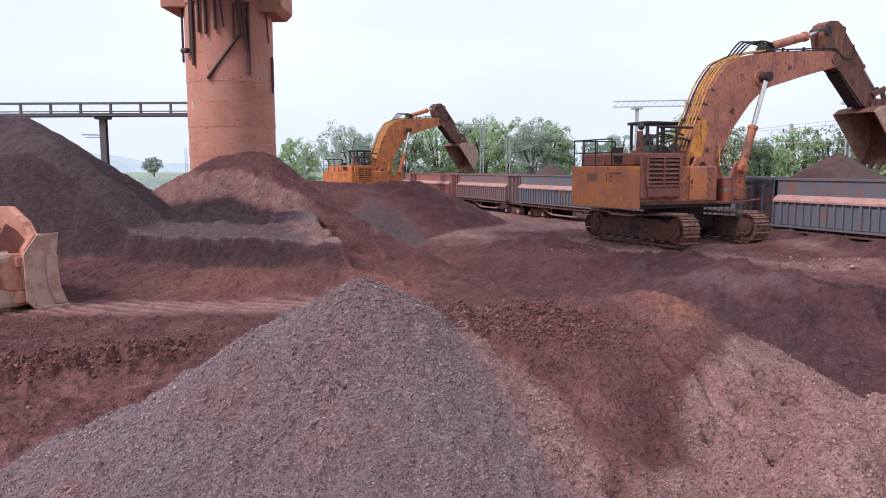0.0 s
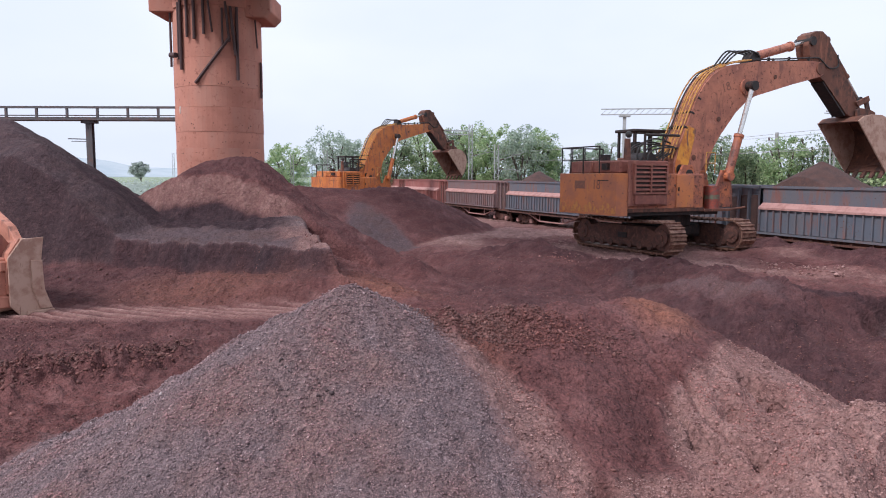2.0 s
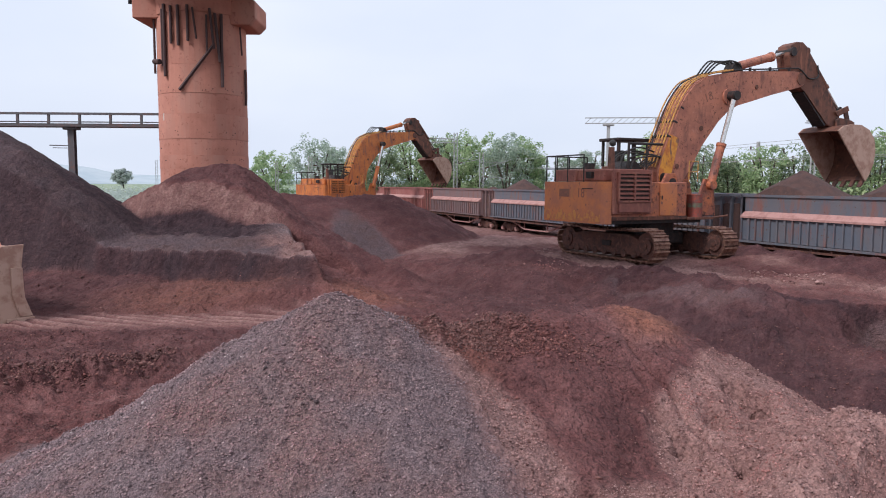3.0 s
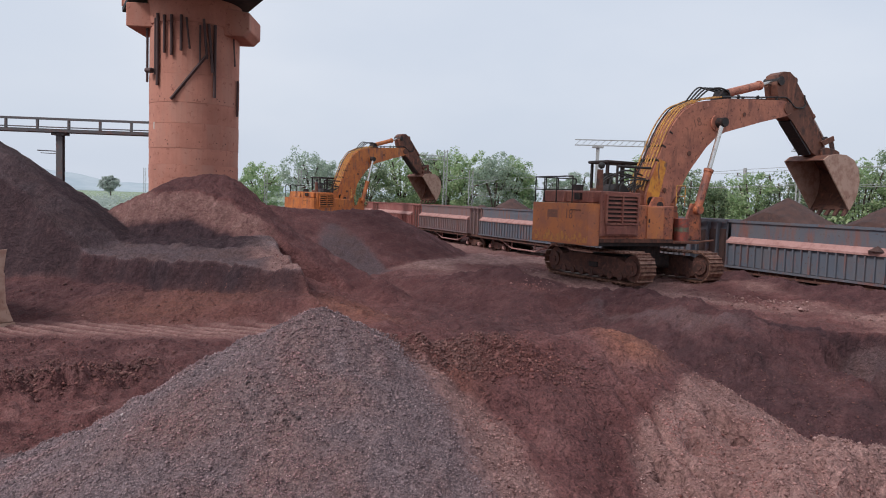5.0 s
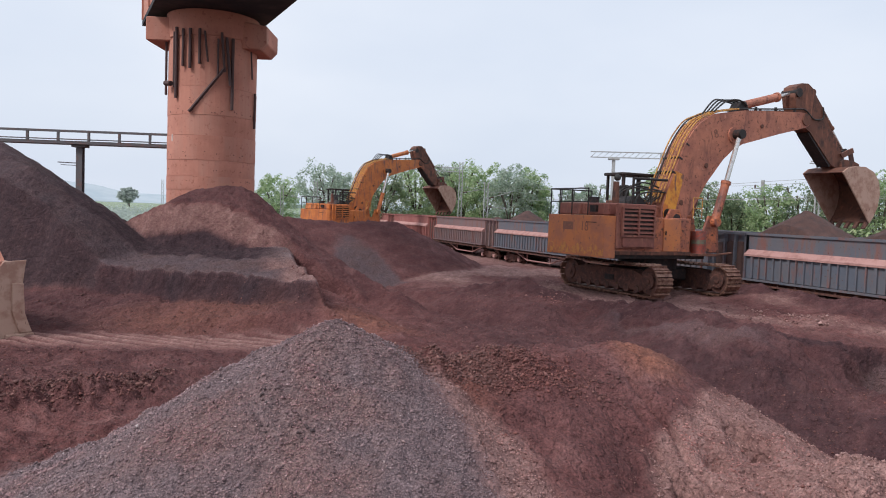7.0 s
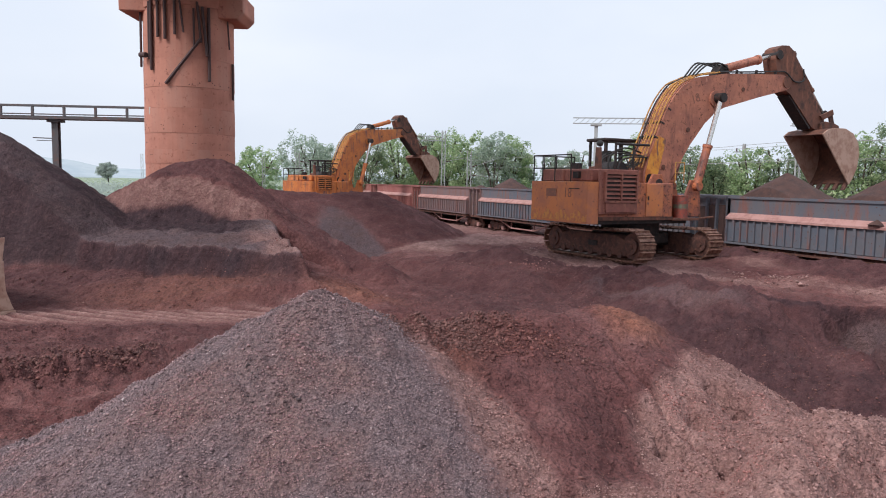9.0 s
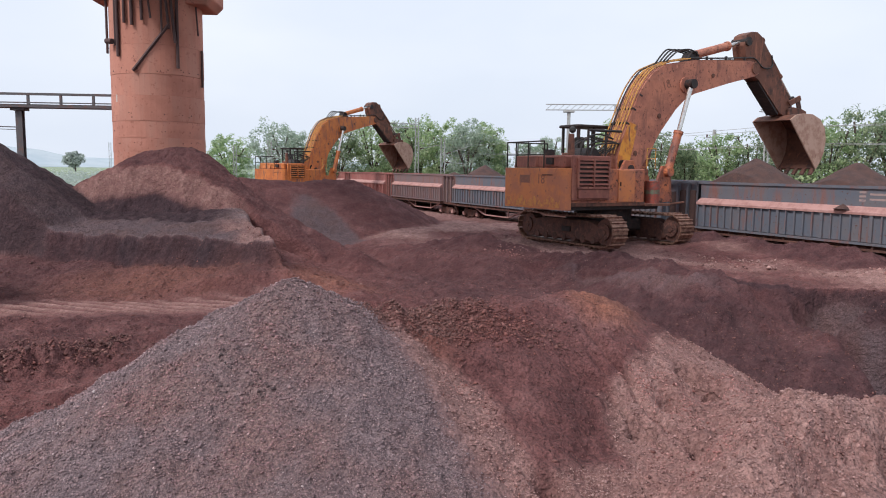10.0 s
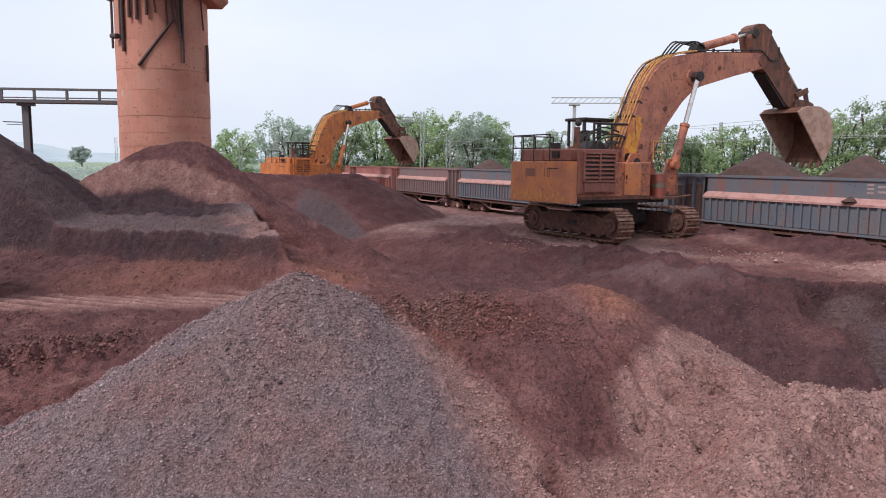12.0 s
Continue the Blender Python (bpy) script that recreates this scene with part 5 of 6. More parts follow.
    arm = part("arm", bm, arm_paint, ex, "ore-stained brown digging arm")
    part("arm_pin", tube(B(), (7.85, -0.42, 8.68), (7.85, 0.42, 8.68), 0.2, n=16), M_DARK, arm)
    part("wear_plate", prism(B(), [(8.75, 7.03), (10.3, 5.63), (10.24, 5.56), (8.7, 6.96)], -0.3, 0.3), M_DARK, arm)
    ram(ex, "bucket_cylinder", (9.1, 8.85), (11.55, 6.35), 0.62, 0.14, 0.08, 0, arm_paint, M_CHROME)
    for y in (-0.42, 0.42):
        part("link_bar", prism(B(), [(10.75, 6.2), (10.95, 6.0), (11.72, 6.3), (11.62, 6.52)], y - 0.04, y + 0.04, 0.01), arm_paint, arm)
        part("link_bar", prism(B(), [(11.42, 6.4), (11.68, 6.48), (11.95, 5.75), (11.7, 5.65)], y * 0.8 - 0.04, y * 0.8 + 0.04, 0.01), arm_paint, arm)
    # bucket: curved shell, two cheeks, lip teeth
    prof = [(10.2, 5.3), (10.55, 5.52), (11.1, 5.62), (11.8, 5.62), (12.4, 5.42), (12.8, 5.0), (12.92, 4.45), (12.82, 3.85), (12.55, 3.35), (12.3, 3.05)]
    cen = Vector((11.5, 4.6))
    inner = [tuple(Vector(p) + (cen - Vector(p)).normalized() * 0.07) for p in prof]
    bm = prism(B(), prof + inner[::-1], -0.96, 0.96)
    bucket = part("bucket", bm, M_ARM, ex, "worn steel bucket with ore dust")
    for y in (-1.0, 1.0):
        part("cheek_plate", prism(B(), prof, y - 0.035, y + 0.035, 0.01), M_BLADE, bucket)
    for y in (-0.34, 0.34):
        part("bucket_ear", prism(B(), [(10.85, 5.5), (10.8, 5.85), (11.1, 5.95), (11.75, 5.9), (12.1, 5.8), (12.2, 5.5)], y * 1.25 - 0.05, y * 1.25 + 0.05, 0.02), M_ARM, bucket)
    for k in range(5):
        y = -0.86 + 0.43 * k
        part("tooth", prism(B(), [(12.5, 3.38), (12.62, 3.3), (12.15, 2.78), (12.02, 2.8), (12.28, 3.12)], y - 0.09, y + 0.09, 0.015), M_RUST, bucket)
    return ex


EXC = (8.8, 28.9)
excavator(pose(EXC[0], EXC[1], 0.74, 0, 0, 25), 91.8, M_ORANGE, M_CW, M_BOOM, M_ARM, M_YELLOW, "weathered orange tracked excavator with its bucket raised over the train", True)
EXC2 = (-7.0, 62.0)
excavator(pose(EXC2[0], EXC2[1], 0.5, 0, 0, 47), 60.0, M_NEWORANGE, M_NEWORANGE, M_NEWORANGE, M_ARM, M_NEWORANGE, "yellow-orange tracked excavator behind an ore heap", False)

# ---- drum on the front platform ----
fw = pose(EXC[0], EXC[1], 0.74, 0, 0, 25)
drum = thing("oil_drum", fw @ pose(1.1, -1.6, 1.625), "dented red oil drum with a green band on the platform", "drum")
part("drum_body", tube(B(), (0, 0, 0), (0, 0, 0.86), 0.285, n=28), M_REDPAINT, drum)
for z in (0.01, 0.29, 0.58, 0.84):
    part("hoop", tube(B(), (0, 0, z - 0.015), (0, 0, z + 0.025), 0.3, n=28), M_REDPAINT, drum)
part("green_band", tube(B(), (0, 0, 0.36), (0, 0, 0.52), 0.29, n=28), M_GREEN, drum, "green painted band")

# ---- trees, scrub and hills ----
def leaf_cloud(rs, centres, radii, per, size):
    """Leaf blades scattered about clump centres: verts and faces of small bent quads."""
    c = np.repeat(centres, per, axis=0)
    r = np.repeat(radii, per)
    d = rs.normal(size=c.shape)
    d /= np.linalg.norm(d, axis=1)[:, None]
    p = c + d * (r * rs.uniform(0.25, 1.0, len(r)) ** 0.5)[:, None] * (1.0, 1.0, 0.8)
    nrm = 0.7 * d + np.array((0.0, 0.0, 0.5)) + 0.55 * rs.normal(size=p.shape)      # blades turn out and up to the light
    a = np.cross(nrm, rs.normal(size=p.shape))
    a /= np.linalg.norm(a, axis=1)[:, None]
    b = np.cross(nrm, a)
    b /= np.linalg.norm(b, axis=1)[:, None]
    s = (size * rs.uniform(0.6, 1.4, len(p)))[:, None]
    v = np.stack([p - a * s, p + b * s * 0.45, p + a * s, p - b * s * 0.45], 1).reshape(-1, 3)
    f = np.arange(len(v)).reshape(-1, 4)
    return v, [tuple(q) for q in f.tolist()]


def tree(x, y, top, spread, leaf, seed, label, low=0.25, name="tree"):
    rs = np.random.RandomState(seed)
    t = thing(name, pose(x, y, -0.05, 0, 0, rs.uniform(0, 360)), label, "tree", "trees behind the train")
    bm = B()
    fork = top * (low + 0.12)
    hose(bm, [(0, 0, 0), (0.06 * top * rs.uniform(-1, 1), 0.1, fork * 0.5), (0.1, 0.05, fork)], 0.022 * top, 8, 3)
    limbs = []
    for k in range(6):
        an = k * 1.05 + rs.uniform(-0.3, 0.3)
        e = (math.cos(an) * spread * 0.6, math.sin(an) * spread * 0.6, top * rs.uniform(0.6, 0.85))
        limbs.append(e)
        hose(bm, [(0.1, 0.05, fork * 0.8), (e[0] * 0.4, e[1] * 0.4, (fork + e[2]) / 2), e], 0.009 * top, 5, 3)
    part("trunk", bm, M_BARK, t)
    n = int(40 + 42 * spread)
    u = rs.normal(size=(n, 3))
    u /= np.linalg.norm(u, axis=1)[:, None]
    k = rs.uniform(0.35, 1.0, n) ** 0.6
    mid, tall = top * (1 + low) / 2, top * (1 - low) / 2
    cen = np.stack([u[:, 0] * k * spread, u[:, 1] * k * spread, mid + u[:, 2] * k * tall * 0.92], 1)
    cen += rs.normal(size=cen.shape) * 0.18 * spread * (1, 1, 0.6)
    rad_ = rs.uniform(0.3, 0.62, n) * (0.5 + 0.25 * spread)
    v, f = leaf_cloud(rs, cen, rad_ * 1.1, 44, 0.08 + 0.0008 * y)
    ob = new("crown", mesh_of("crown", v, f, leaf))
    ob.parent = t
    return t


FAR_TREES = [(-20.0, 95, 8.0, 3.0, 0, 0.1), (-12.5, 88, 9.1, 3.5, 1, 0.15), (-8.6, 90, 7.4, 2.2, 1, 0.2), (-5.2, 80, 8.9, 2.6, 2, 0.1), (-1.5, 82, 10.1, 3.0, 0, 0.1), (1.2, 86, 9.6, 2.8, 2, 0.1),
             (3.6, 83, 10.2, 2.8, 0, 0.1), (6.0, 80, 9.4, 2.4, 0, 0.1), (8.6, 77, 9.3, 2.6, 1, 0.12), (10.6, 79, 9.0, 2.4, 0, 0.1), (12.0, 82, 7.8, 1.7, 1, 0.1), (15.7, 80, 7.6, 1.3, 1, 0.1)]
NEAR_TREES = [(17.5, 78, 8.0, 1.5, 1, 0.1), (19.2, 71, 7.0, 1.6, 2, 0.1), (21.2, 67, 8.5, 2.3, 0, 0.05), (24.2, 63, 7.6, 2.3, 2, 0.05), (26.6, 63, 6.2, 1.8, 2, 0.05), (28.6, 60, 7.1, 2.1, 0, 0.05),
              (31.2, 60, 7.9, 2.3, 2, 0.05), (33.6, 58, 8.4, 2.4, 2, 0.05), (36.0, 57, 8.4, 2.4, 0, 0.05), (38.8, 57, 9.3, 2.6, 2, 0.05), (41.6, 57, 10.6, 2.8, 2, 0.05), (43.5, 53, 10.4, 2.8, 1, 0.05)]
NEAR_TREES += [(46.5, 51, 9.8, 2.8, 2, 0.05), (38.0, 63, 8.2, 2.4, 1, 0.05), (29.0, 68, 7.0, 2.4, 0, 0.05)]
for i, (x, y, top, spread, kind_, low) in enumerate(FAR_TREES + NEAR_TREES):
    text = ("fresh green broad-crowned tree behind the train", "grey-green tree behind the railway, haze in its leaf colour", "dark green dense tree behind the railway")[kind_]
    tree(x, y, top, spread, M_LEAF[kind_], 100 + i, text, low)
tree(-59.0, 143, 6.2, 1.5, M_LEAF[4], 77, "small lone tree on the far plain, haze in its leaf colour", 0.5)

rs = np.random.RandomState(9)
cen = []
for k in range(520):                                          # undergrowth along the far side of the railway
    s = rs.uniform(-36, 45)
    off = rs.uniform(7, 22)
    p = RAIL0 + RU * s + Vector((RU.y, -RU.x, 0)) * off
    if p.y > 30:
        cen.append((p.x, p.y, rs.uniform(0.2, 1.0) * (1.1 + 0.09 * off)))
cen = np.array(cen)
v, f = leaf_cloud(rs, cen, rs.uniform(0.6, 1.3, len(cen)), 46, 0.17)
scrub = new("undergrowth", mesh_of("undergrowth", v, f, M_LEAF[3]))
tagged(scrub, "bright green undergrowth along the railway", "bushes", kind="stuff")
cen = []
for k in range(420):                                          # scrub of the plain, haze put into its leaf colour
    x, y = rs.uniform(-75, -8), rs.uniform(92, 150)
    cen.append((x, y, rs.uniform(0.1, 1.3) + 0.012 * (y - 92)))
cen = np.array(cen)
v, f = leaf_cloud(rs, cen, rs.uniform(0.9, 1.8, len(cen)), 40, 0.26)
tagged(new("plain_scrub", mesh_of("plain_scrub", v, f, M_LEAF[4])), "green scrub on the far plain, paled with painted haze", "bushes", kind="stuff")


def ridge(name, dist, x0, x1, height, seed, label):
    n = 90
    xs = np.linspace(x0, x1, n)
    prof = height * (0.55 + 0.45 * np.sin((xs - x0) / (x1 - x0) * math.pi * 1.35 + 0.5)) + height * 0.35 * fbm(xs, xs * 0, 0.006, 4, seed)
    vs, fs = [], []
    for x, h in zip(xs, prof):
        vs += [(x, dist - 260, -2), (x, dist - 120, h * 0.45), (x, dist, max(h, 1.0)), (x, dist + 250, -2)]
    for i in range(n - 1):
        for j in range(3):
            a = 4 * i + j
            fs.append((a, a + 4, a + 5, a + 1))
        a = 4 * i
        fs.append((a, a + 3, a + 7, a + 4))
    fs += [(0, 1, 2, 3), (4 * n - 1, 4 * n - 2, 4 * n - 3, 4 * n - 4)]
    ob = new(name, mesh_of(name, vs, fs, M_HILL, True))
    return tagged(ob, label, "hill", kind="structure")


ridge("hill", 1300, -1250, -260, 46, 3, "wooded hill on the horizon with blue haze in its colour")
ridge("hill", 1900, -900, 1900, 22, 8, "low hills far behind the trees, haze put into their colour")


# ---- railway masts and wires ----
def lattice_mast(x, y, h, width, label, arms=(), z0=0.0):
    """A lattice post of two channels with zigzag bars; arms: rows of (height, reach, drop) brackets."""
    t = thing("catenary_mast", pose(x, y, z0, 0, 0, R_YAW - 90), label, "mast", "railway masts")
    for s in (-1, 1):
        part("channel", box(B(), (s * width / 2 - 0.03, -0.06, 0), (s * width / 2 + 0.03, 0.06, h)), M_MAST, t)
    n = int(h / 0.42)
    for k in range(n):
        z = k * h / n
        sgn = 1 if k % 2 else -1
        part("lattice_bar", tube(B(), (-sgn * width / 2, 0, z), (sgn * width / 2, 0, z + h / n), 0.022, n=5), M_MAST, t)
    for z, reach, drop in arms:
        arm = part("bracket", tube(B(), (0, 0, z), (reach, 0, z - drop), 0.03, n=6), M_MAST, t)
        part("insulator", tube(B(), (reach * 0.12, 0, z - drop * 0.12), (reach * 0.28, 0, z - drop * 0.28), 0.06, n=8), M_INSUL, arm)
        part("tie", tube(B(), (0, 0, z + 0.7), (reach * 0.8, 0, z - drop * 0.8), 0.02, n=5), M_MAST, arm)
    return t


grey_mast = "grey galvanised lattice mast of the railway's overhead line"
portal = lattice_mast(3.1, 75, 8.8, 0.36, "grey lattice mast with a long lattice crossbeam over the far track", ((5.6, 2.6, -0.5),))
for z in (7.75, 8.15):
    part("crossbeam_chord", tube(B(), (0, 0, z), (-6.2, 0, z), 0.045, n=6), M_MAST, portal)
for k in range(12):
    part("crossbeam_web", tube(B(), (-0.5167 * k, 0, 7.75 + 0.4 * (k % 2)), (-0.5167 * (k + 1), 0, 8.15 - 0.4 * (k % 2)), 0.025, n=5), M_MAST, portal)
lattice_mast(5.55, 72, 6.7, 0.4, grey_mast, ((5.0, 3.0, -0.9), (4.3, 2.6, 0.2)))
lattice_mast(-12.6, 80, 6.5, 0.36, grey_mast, ((5.6, 2.6, 0.6), (4.4, 2.6, -0.6)))
lattice_mast(-17.3, 85, 6.0, 0.3, grey_mast, ((4.9, 2.2, 0.3),))
lattice_mast(-40.3, 110, 6.9, 0.3, grey_mast)
lattice_mast(-39.8, 112, 6.6, 0.3, grey_mast)
mc = lattice_mast(30.17, 56, 8.55, 0.42, "grey lattice mast carrying a row of dark insulators", ((5.9, 3.4, 0.1), (5.4, 3.4, 0.1)))
mc_head = part("crossarm", box(B(), (-0.75, -0.12, 8.5), (0.75, 0.12, 8.6)), M_MAST, mc)
part("crossarm", box(B(), (-1.0, -0.05, 8.35), (0.9, 0.05, 8.42)), M_MAST, mc)
for x in (-0.55, -0.18, 0.2, 0.55):
    part("insulator", tube(B(), (x, 0, 8.6), (x, 0, 9.3), 0.06, 0.075, n=8), M_INSUL, mc_head)
part("bus_bar", tube(B(), (-0.6, 0, 9.32), (0.65, 0, 9.36), 0.025, n=6), M_MAST, mc_head)
part("lightning_rod", tube(B(), (0.1, 0, 9.3), (0.1, 0, 10.9), 0.02, n=5), M_MAST, mc_head)
pole = thing("utility_pole", pose(28.6, 62, 0), "pale concrete pole with two short crossarms", "pole")
part("shaft", tube(B(), (0, 0, 0), (0, 0, 7.3), 0.2, 0.15, n=10), M_MAST, pole)
for z in (6.6, 4.9):
    ca = part("crossarm", box(B(), (-0.75, -0.06, z - 0.05), (0.3, 0.06, z + 0.05)), M_MAST, pole)
    for x in (-0.65, 0.12):
        part("insulator", tube(B(), (x, 0, z + 0.05), (x, 0, z + 0.3), 0.07, n=8), M_INSUL, ca)
# lattice boom of the signal gantry
gan = thing("signal_gantry", pose(15.1, 60, 0, 0, 0, -8), "grey lattice gantry boom on a single column", "gantry")
part("column", box(B(), (-0.13, -0.13, 0), (0.13, 0.13, 8.45), 0.02), M_MAST, gan)
part("head", box(B(), (-0.45, -0.25, 8.4), (0.45, 0.25, 8.55), 0.02), M_MAST, gan)
for z in (8.6, 9.05):
    part("chord", box(B(), (-1.9, -0.15, z - 0.03), (4.2, -0.09, z + 0.03)), M_MAST, gan)
    part("chord", box(B(), (-1.9, 0.09, z - 0.03), (4.2, 0.15, z + 0.03)), M_MAST, gan)
for k in range(13):
    x = -1.9 + k * 6.1 / 12
    part("web_bar", tube(B(), (x, -0.12, 8.6), (min(x + 0.5, 4.2), -0.12, 9.05), 0.022, n=5), M_MAST, gan)
part("end_box", box(B(), (3.75, -0.2, 8.2), (4.2, 0.2, 9.1), 0.02), M_MAST, gan)
# wires that run along the far track
for off, z in ((9.5, 5.2), (9.5, 6.2), (14.0, 5.4), (14.0, 6.4)):
    bm = B()
    n = Vector((RU.y, -RU.x, 0)) * off
    pts = [RAIL0 + n + RU * s + Vector((0, 0, z - 0.18 * math.sin(((s + 60) % 20) / 20 * math.pi))) for s in range(-50, 51, 5)]
    hose(bm, pts, 0.012, 4, 2)
    me = bpy.data.meshes.new("overhead_wire")
    bm.to_mesh(me)
    bm.free()
    me.materials.append(M_WIRE)
    tagged(new("overhead_wire", me), "thin overhead electric wire along the railway", "wire", "overhead wires", "structure")

# ---- bulldozer ----
def bulldozer(m):
    t = thing("bulldozer", m, "sun-bleached orange bulldozer with a scuffed tan blade lowered", "bulldozer")
    # blade: curved mouldboard, raised guard, end plates, cutting edge
    H, half = 1.95, 2.15
    prof = [(0.25, 0.0), (0.05, 0.35), (-0.06, 0.8), (-0.08, 1.2), (0.0, 1.6), (0.14, H)]
    bm = B()
    prism(bm, prof + [(-0.02, H), (-0.22, 1.6), (-0.34, 1.2), (-0.32, 0.8), (-0.2, 0.35), (0.05, 0.06)], -half, half, 0.012)
    blade = part("blade", bm, M_BLADE, t, "scuffed tan curved dozer blade")
    bm = prism(B(), [(-half + 0.1, H - 0.12), (half - 0.1, H - 0.12), (half - 0.55, H + 0.28), (half - 1.25, H + 0.62), (-half + 1.5, H + 0.66), (-half + 0.55, H + 0.3)], -0.1, 0.1, 0.015, axis="x")
    guard = part("spill_guard", bm, M_PINK, blade, "pinkish raised spill guard")
    for s in (-1, 1):
        bm = prism(B(), [(0.62, 0.0), (0.42, 0.62), (0.4, 1.35), (0.5, H + 0.02), (-0.02, H), (-0.36, 1.5), (-0.36, 0.3), (-0.1, 0.0)], s * half - 0.03, s * half + 0.03, 0.01)
        part("end_plate", bm, M_BLADE, blade)
        lo, hi = sorted((s * half, s * (half + 0.09)))
        bm = prism(B(), [(0.62, 0.16), (0.43, 0.65), (0.42, 1.4), (0.15, 1.4), (0.15, 0.7), (0.32, 0.16)], lo, hi, 0.012)
        part("wear_strip", bm, M_BLADE, blade)
        part("end_bit", box(B(), (0.0, lo - 0.02, 0.0), (0.66, hi + 0.02, 0.14), 0.02), M_BLADE, blade)
        part("trunnion", tube(B(), (-0.55, s * 1.85, 0.3), (-0.15, s * 1.9, 0.34), 0.16, n=14), M_BLADE, blade)
    part("cutting_edge", box(B(), (0.16, -half, 0.0), (0.3, half, 0.2), 0.01), M_BLADE, blade)
    part("back_beam", box(B(), (-0.55, -half + 0.1, 0.25), (-0.2, half - 0.1, 0.55), 0.03), M_PINK, blade)
    part("back_beam", box(B(), (-0.5, -half + 0.1, 1.15), (-0.25, half - 0.1, 1.42), 0.03), M_PINK, blade)
    part("back_skin", prism(B(), [(-0.06, H), (-0.3, 1.6), (-0.38, 1.2), (-0.36, 0.6), (-0.3, 0.6), (-0.28, 1.2), (-0.2, 1.6), (0.0, H)], -half + 0.05, half - 0.05), M_PINK, blade)
    for y in (-1.7, -0.75, 0.75, 1.7):
        bm = prism(B(), [(-0.3, 1.42), (-0.7, 1.42), (-0.82, 1.8), (-0.55, 2.25), (-0.3, 2.05), (-0.12, 1.8)], y - 0.035, y + 0.035, 0.01)
        part("gusset", bm, M_HOOD, blade)
    bm = prism(B(), [(-0.3, 0.5), (-0.75, 0.6), (-0.85, 1.1), (-0.6, 1.5), (-0.3, 1.5)], -1.95, -1.55, 0.04)
    part("brace_housing", bm, M_PINK, blade)
    # push arms, tilt braces
    for s in (-1, 1):
        arm = part("push_arm", box(B(), (-4.9, s * 1.75 - 0.16, 0.16), (-0.5, s * 1.75 + 0.16, 0.62), 0.03), M_BLADE, t, "long tan steel push arm")
        part("arm_eye", tube(B(), (-3.0, s * 1.75 - 0.2, 0.76), (-3.0, s * 1.75 + 0.2, 0.76), 0.2, n=18), M_BLADE, arm)
        bm = B()
        tube(bm, (-2.95, s * 1.75, 0.78), (-1.7, s * 1.75, 1.1), 0.13, n=16)
        tube(bm, (-1.7, s * 1.75, 1.1), (-0.85, s * 1.75, 1.32), 0.2, n=18)
        tube(bm, (-0.9, s * 1.75, 1.31), (-0.55, s * 1.75, 1.4), 0.26, 0.18, n=14)
        br = part("tilt_brace", bm, M_BLADE, t, "tan tilt brace behind the blade")
        bm = B()
        hose(bm, [(-3.3, s * 1.75, 0.72), (-2.6, s * 1.75, 1.0), (-1.9, s * 1.72, 1.28), (-1.65, s * 1.72, 1.5), (-0.8, s * 1.72, 1.72)], 0.09, 8, 3)
        part("hose_guard", bm, M_PINK, br)
    for y in (-0.95, 0.95):
        a, b, c = Vector((-3.35, y, 3.35)), Vector((-1.75, y, 2.05)), Vector((-0.6, y * 1.05, 1.2))
        bm = B()
        tube(bm, a, b, 0.16, n=16)
        tube(bm, b - (b - a).normalized() * 0.18, b, 0.2, n=16)
        cyl = part("lift_cylinder", bm, M_ORANGE, t, "orange blade lift cylinder")
        part("piston_rod", tube(B(), b, c, 0.075, n=12), M_CHROME, cyl)
        part("yoke", tube(B(), (-2.85, y - 0.22, 2.95), (-2.85, y + 0.22, 2.95), 0.24, n=14), M_DARK, cyl)
        part("hose", hose(B(), [(-2.85, y - 0.1, 2.9), (-3.1, y - 0.2, 2.3), (-2.6, y - 0.22, 1.9), (-2.2, y - 0.25, 2.2)], 0.035), M_RUBBER, cyl)
    # engine housing
    bm = prism(B(), [(-5.2, 0.9), (-1.95, 0.9), (-1.85, 1.2), (-1.9, 2.95), (-2.1, 3.0), (-5.2, 3.1)], -0.78, 0.78, 0.04)
    hood = part("engine_housing", bm, M_ORANGE, t, "faded orange engine housing")
    part("radiator_cap", box(B(), (-1.98, -0.82, 2.75), (-1.84, 0.82, 3.02), 0.02), M_ORANGE, hood)
    # thin dark plate on the closed housing stands for an opening's shade
    part("side_opening", box(B(), (-3.6, -0.8, 2.1), (-3.1, -0.775, 2.75)), M_DARK, hood)
    part("grease_stain", box(B(), (-2.9, -0.79, 1.5), (-2.5, -0.777, 2.1)), M_DARK, hood)
    part("skid_guard", prism(B(), [(-4.8, 0.5), (-1.9, 0.5), (-1.7, 0.9), (-4.8, 0.9)], -0.7, 0.7, 0.03), M_DARK, hood)
    part("exhaust_stack", tube(B(), (-3.9, 0.2, 3.05), (-3.9, 0.2, 4.1), 0.1, n=12), M_ARM, hood)
    cab = part("cab", box(B(), (-6.9, -0.95, 1.3), (-5.25, 0.95, 2.6), 0.05), M_ORANGE, t)
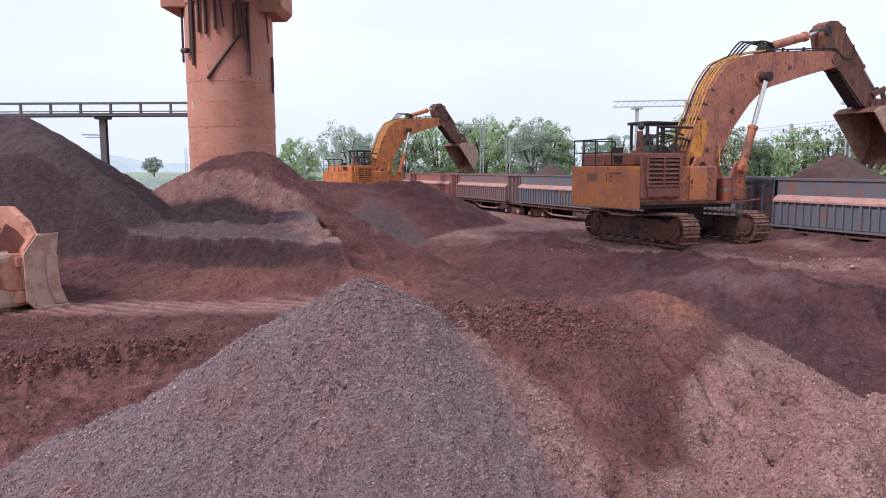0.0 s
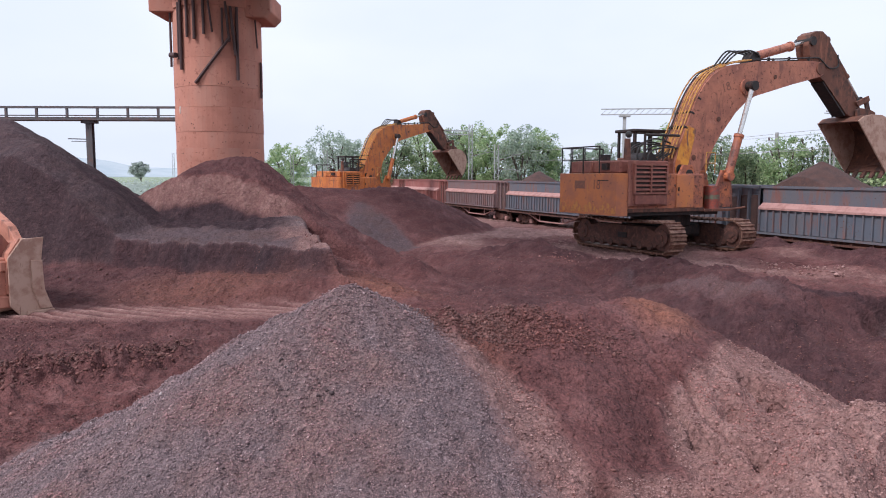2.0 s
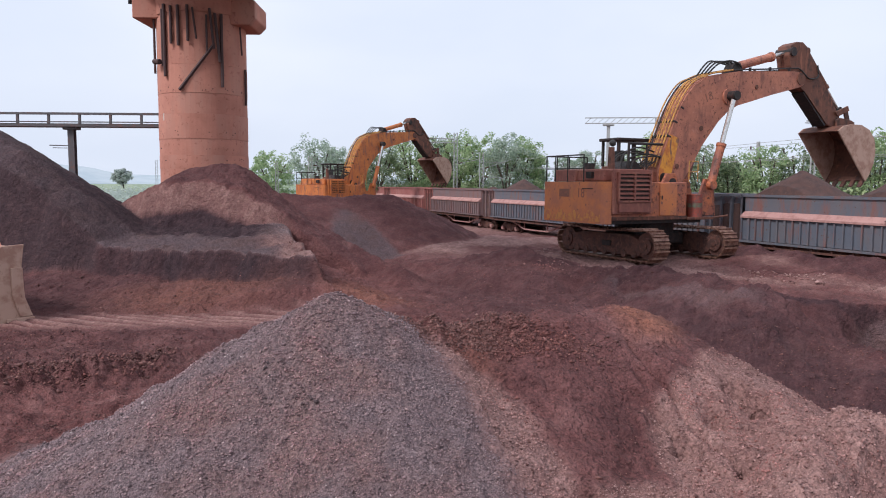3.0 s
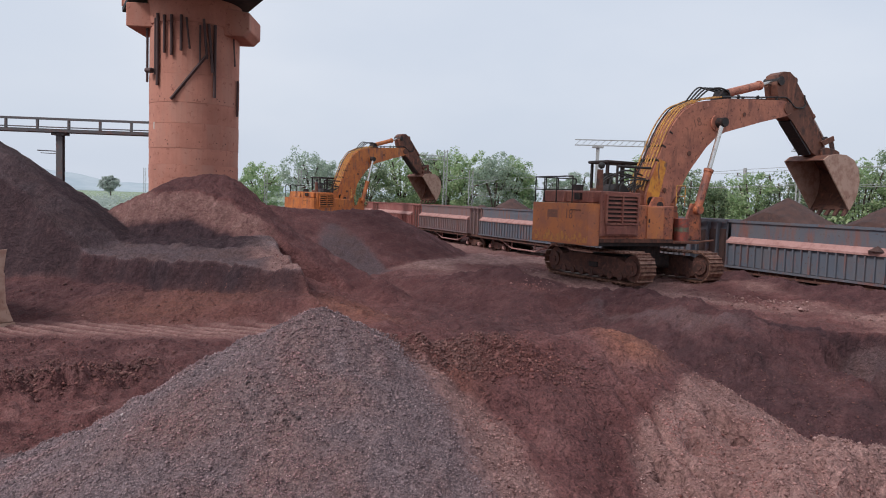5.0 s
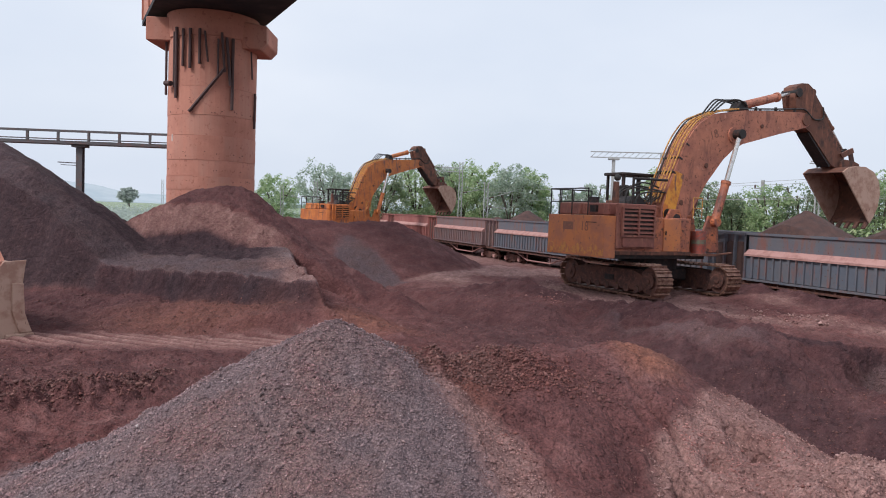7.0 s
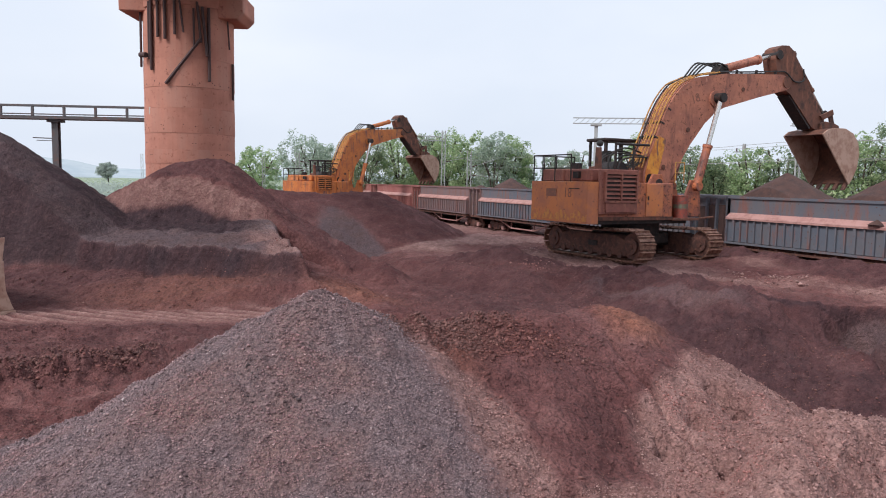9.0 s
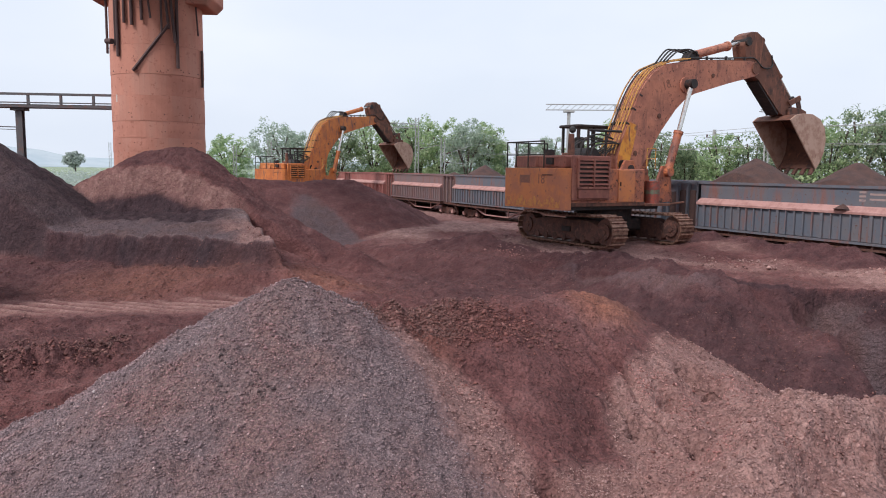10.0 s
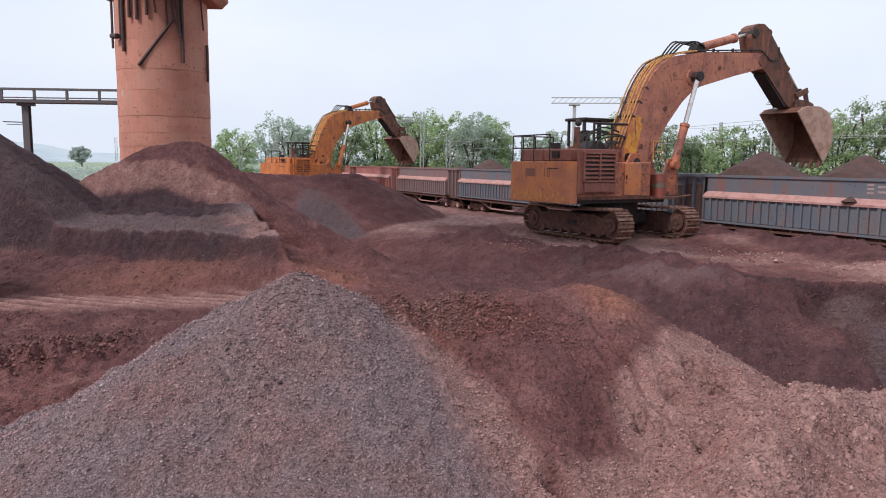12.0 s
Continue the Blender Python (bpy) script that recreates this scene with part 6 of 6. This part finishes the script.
    part("canopy", box(B(), (-7.0, -1.1, 4.0), (-5.0, 1.1, 4.15), 0.04), M_ORANGE, cab)
    for x in (-6.8, -5.3):
        for y in (-0.9, 0.9):
            part("pillar", box(B(), (x - 0.06, y - 0.06, 2.6), (x + 0.06, y + 0.06, 4.0)), M_DARK, cab)
    for y in (-1.25, 1.25):
        tr = part("track", prism(B(), [(-6.6, 0.25), (-2.3, 0.12), (-1.9, 0.45), (-2.0, 0.95), (-2.5, 1.15), (-6.2, 1.2), (-6.9, 0.8)], y - 0.18, y + 0.18, 0.05), M_RUST, t, "rusty crawler track")
        for x, z in ((-2.35, 0.62), (-6.3, 0.68)):
            part("wheel", tube(B(), (x, y - 0.24, z), (x, y + 0.24, z), 0.5, n=24), M_RUST, tr)
        plate = None
        path = [(-6.4, 1.24), (-2.5, 1.2), (-2.0, 1.0), (-1.78, 0.62), (-2.0, 0.2), (-2.4, 0.06), (-6.3, 0.06), (-6.8, 0.3), (-6.95, 0.75), (-6.75, 1.12)]
        for (x0, y0), (x1, y1) in zip(path, path[1:] + path[:1]):
            L = math.hypot(x1 - x0, y1 - y0)
            for k in range(max(1, round(L / 0.23))):
                f_ = (k + 0.5) / max(1, round(L / 0.23))
                if plate is None:
                    plate = part("track_plate", prism(B(), [(-0.1, -0.02), (0.1, -0.02), (0.1, 0.02), (0.06, 0.02), (0.05, 0.09), (0.02, 0.09), (0.0, 0.02), (-0.1, 0.02)], -0.28, 0.28), M_TREAD, tr)
                    ob = plate
                else:
                    ob = new("track_plate", plate.data)
                    ob.parent = tr
                ob.matrix_basis = pose(x0 + (x1 - x0) * f_, y, y0 + (y1 - y0) * f_) @ Matrix.Rotation(-math.atan2(y1 - y0, x1 - x0), 4, "Y")
    return t


# the near end of the blade stands at NOSE, the machine lies back from it
DZ_YAW = 52.0
NOSE = Vector((-10.0, 18.3, 0.06))
dz = pose(0, 0, 0, 0, 0, DZ_YAW)
base = NOSE - dz @ Vector((0.55, -2.2, 0))
bulldozer(pose(base.x, base.y, 0.06, 0, 0, DZ_YAW))
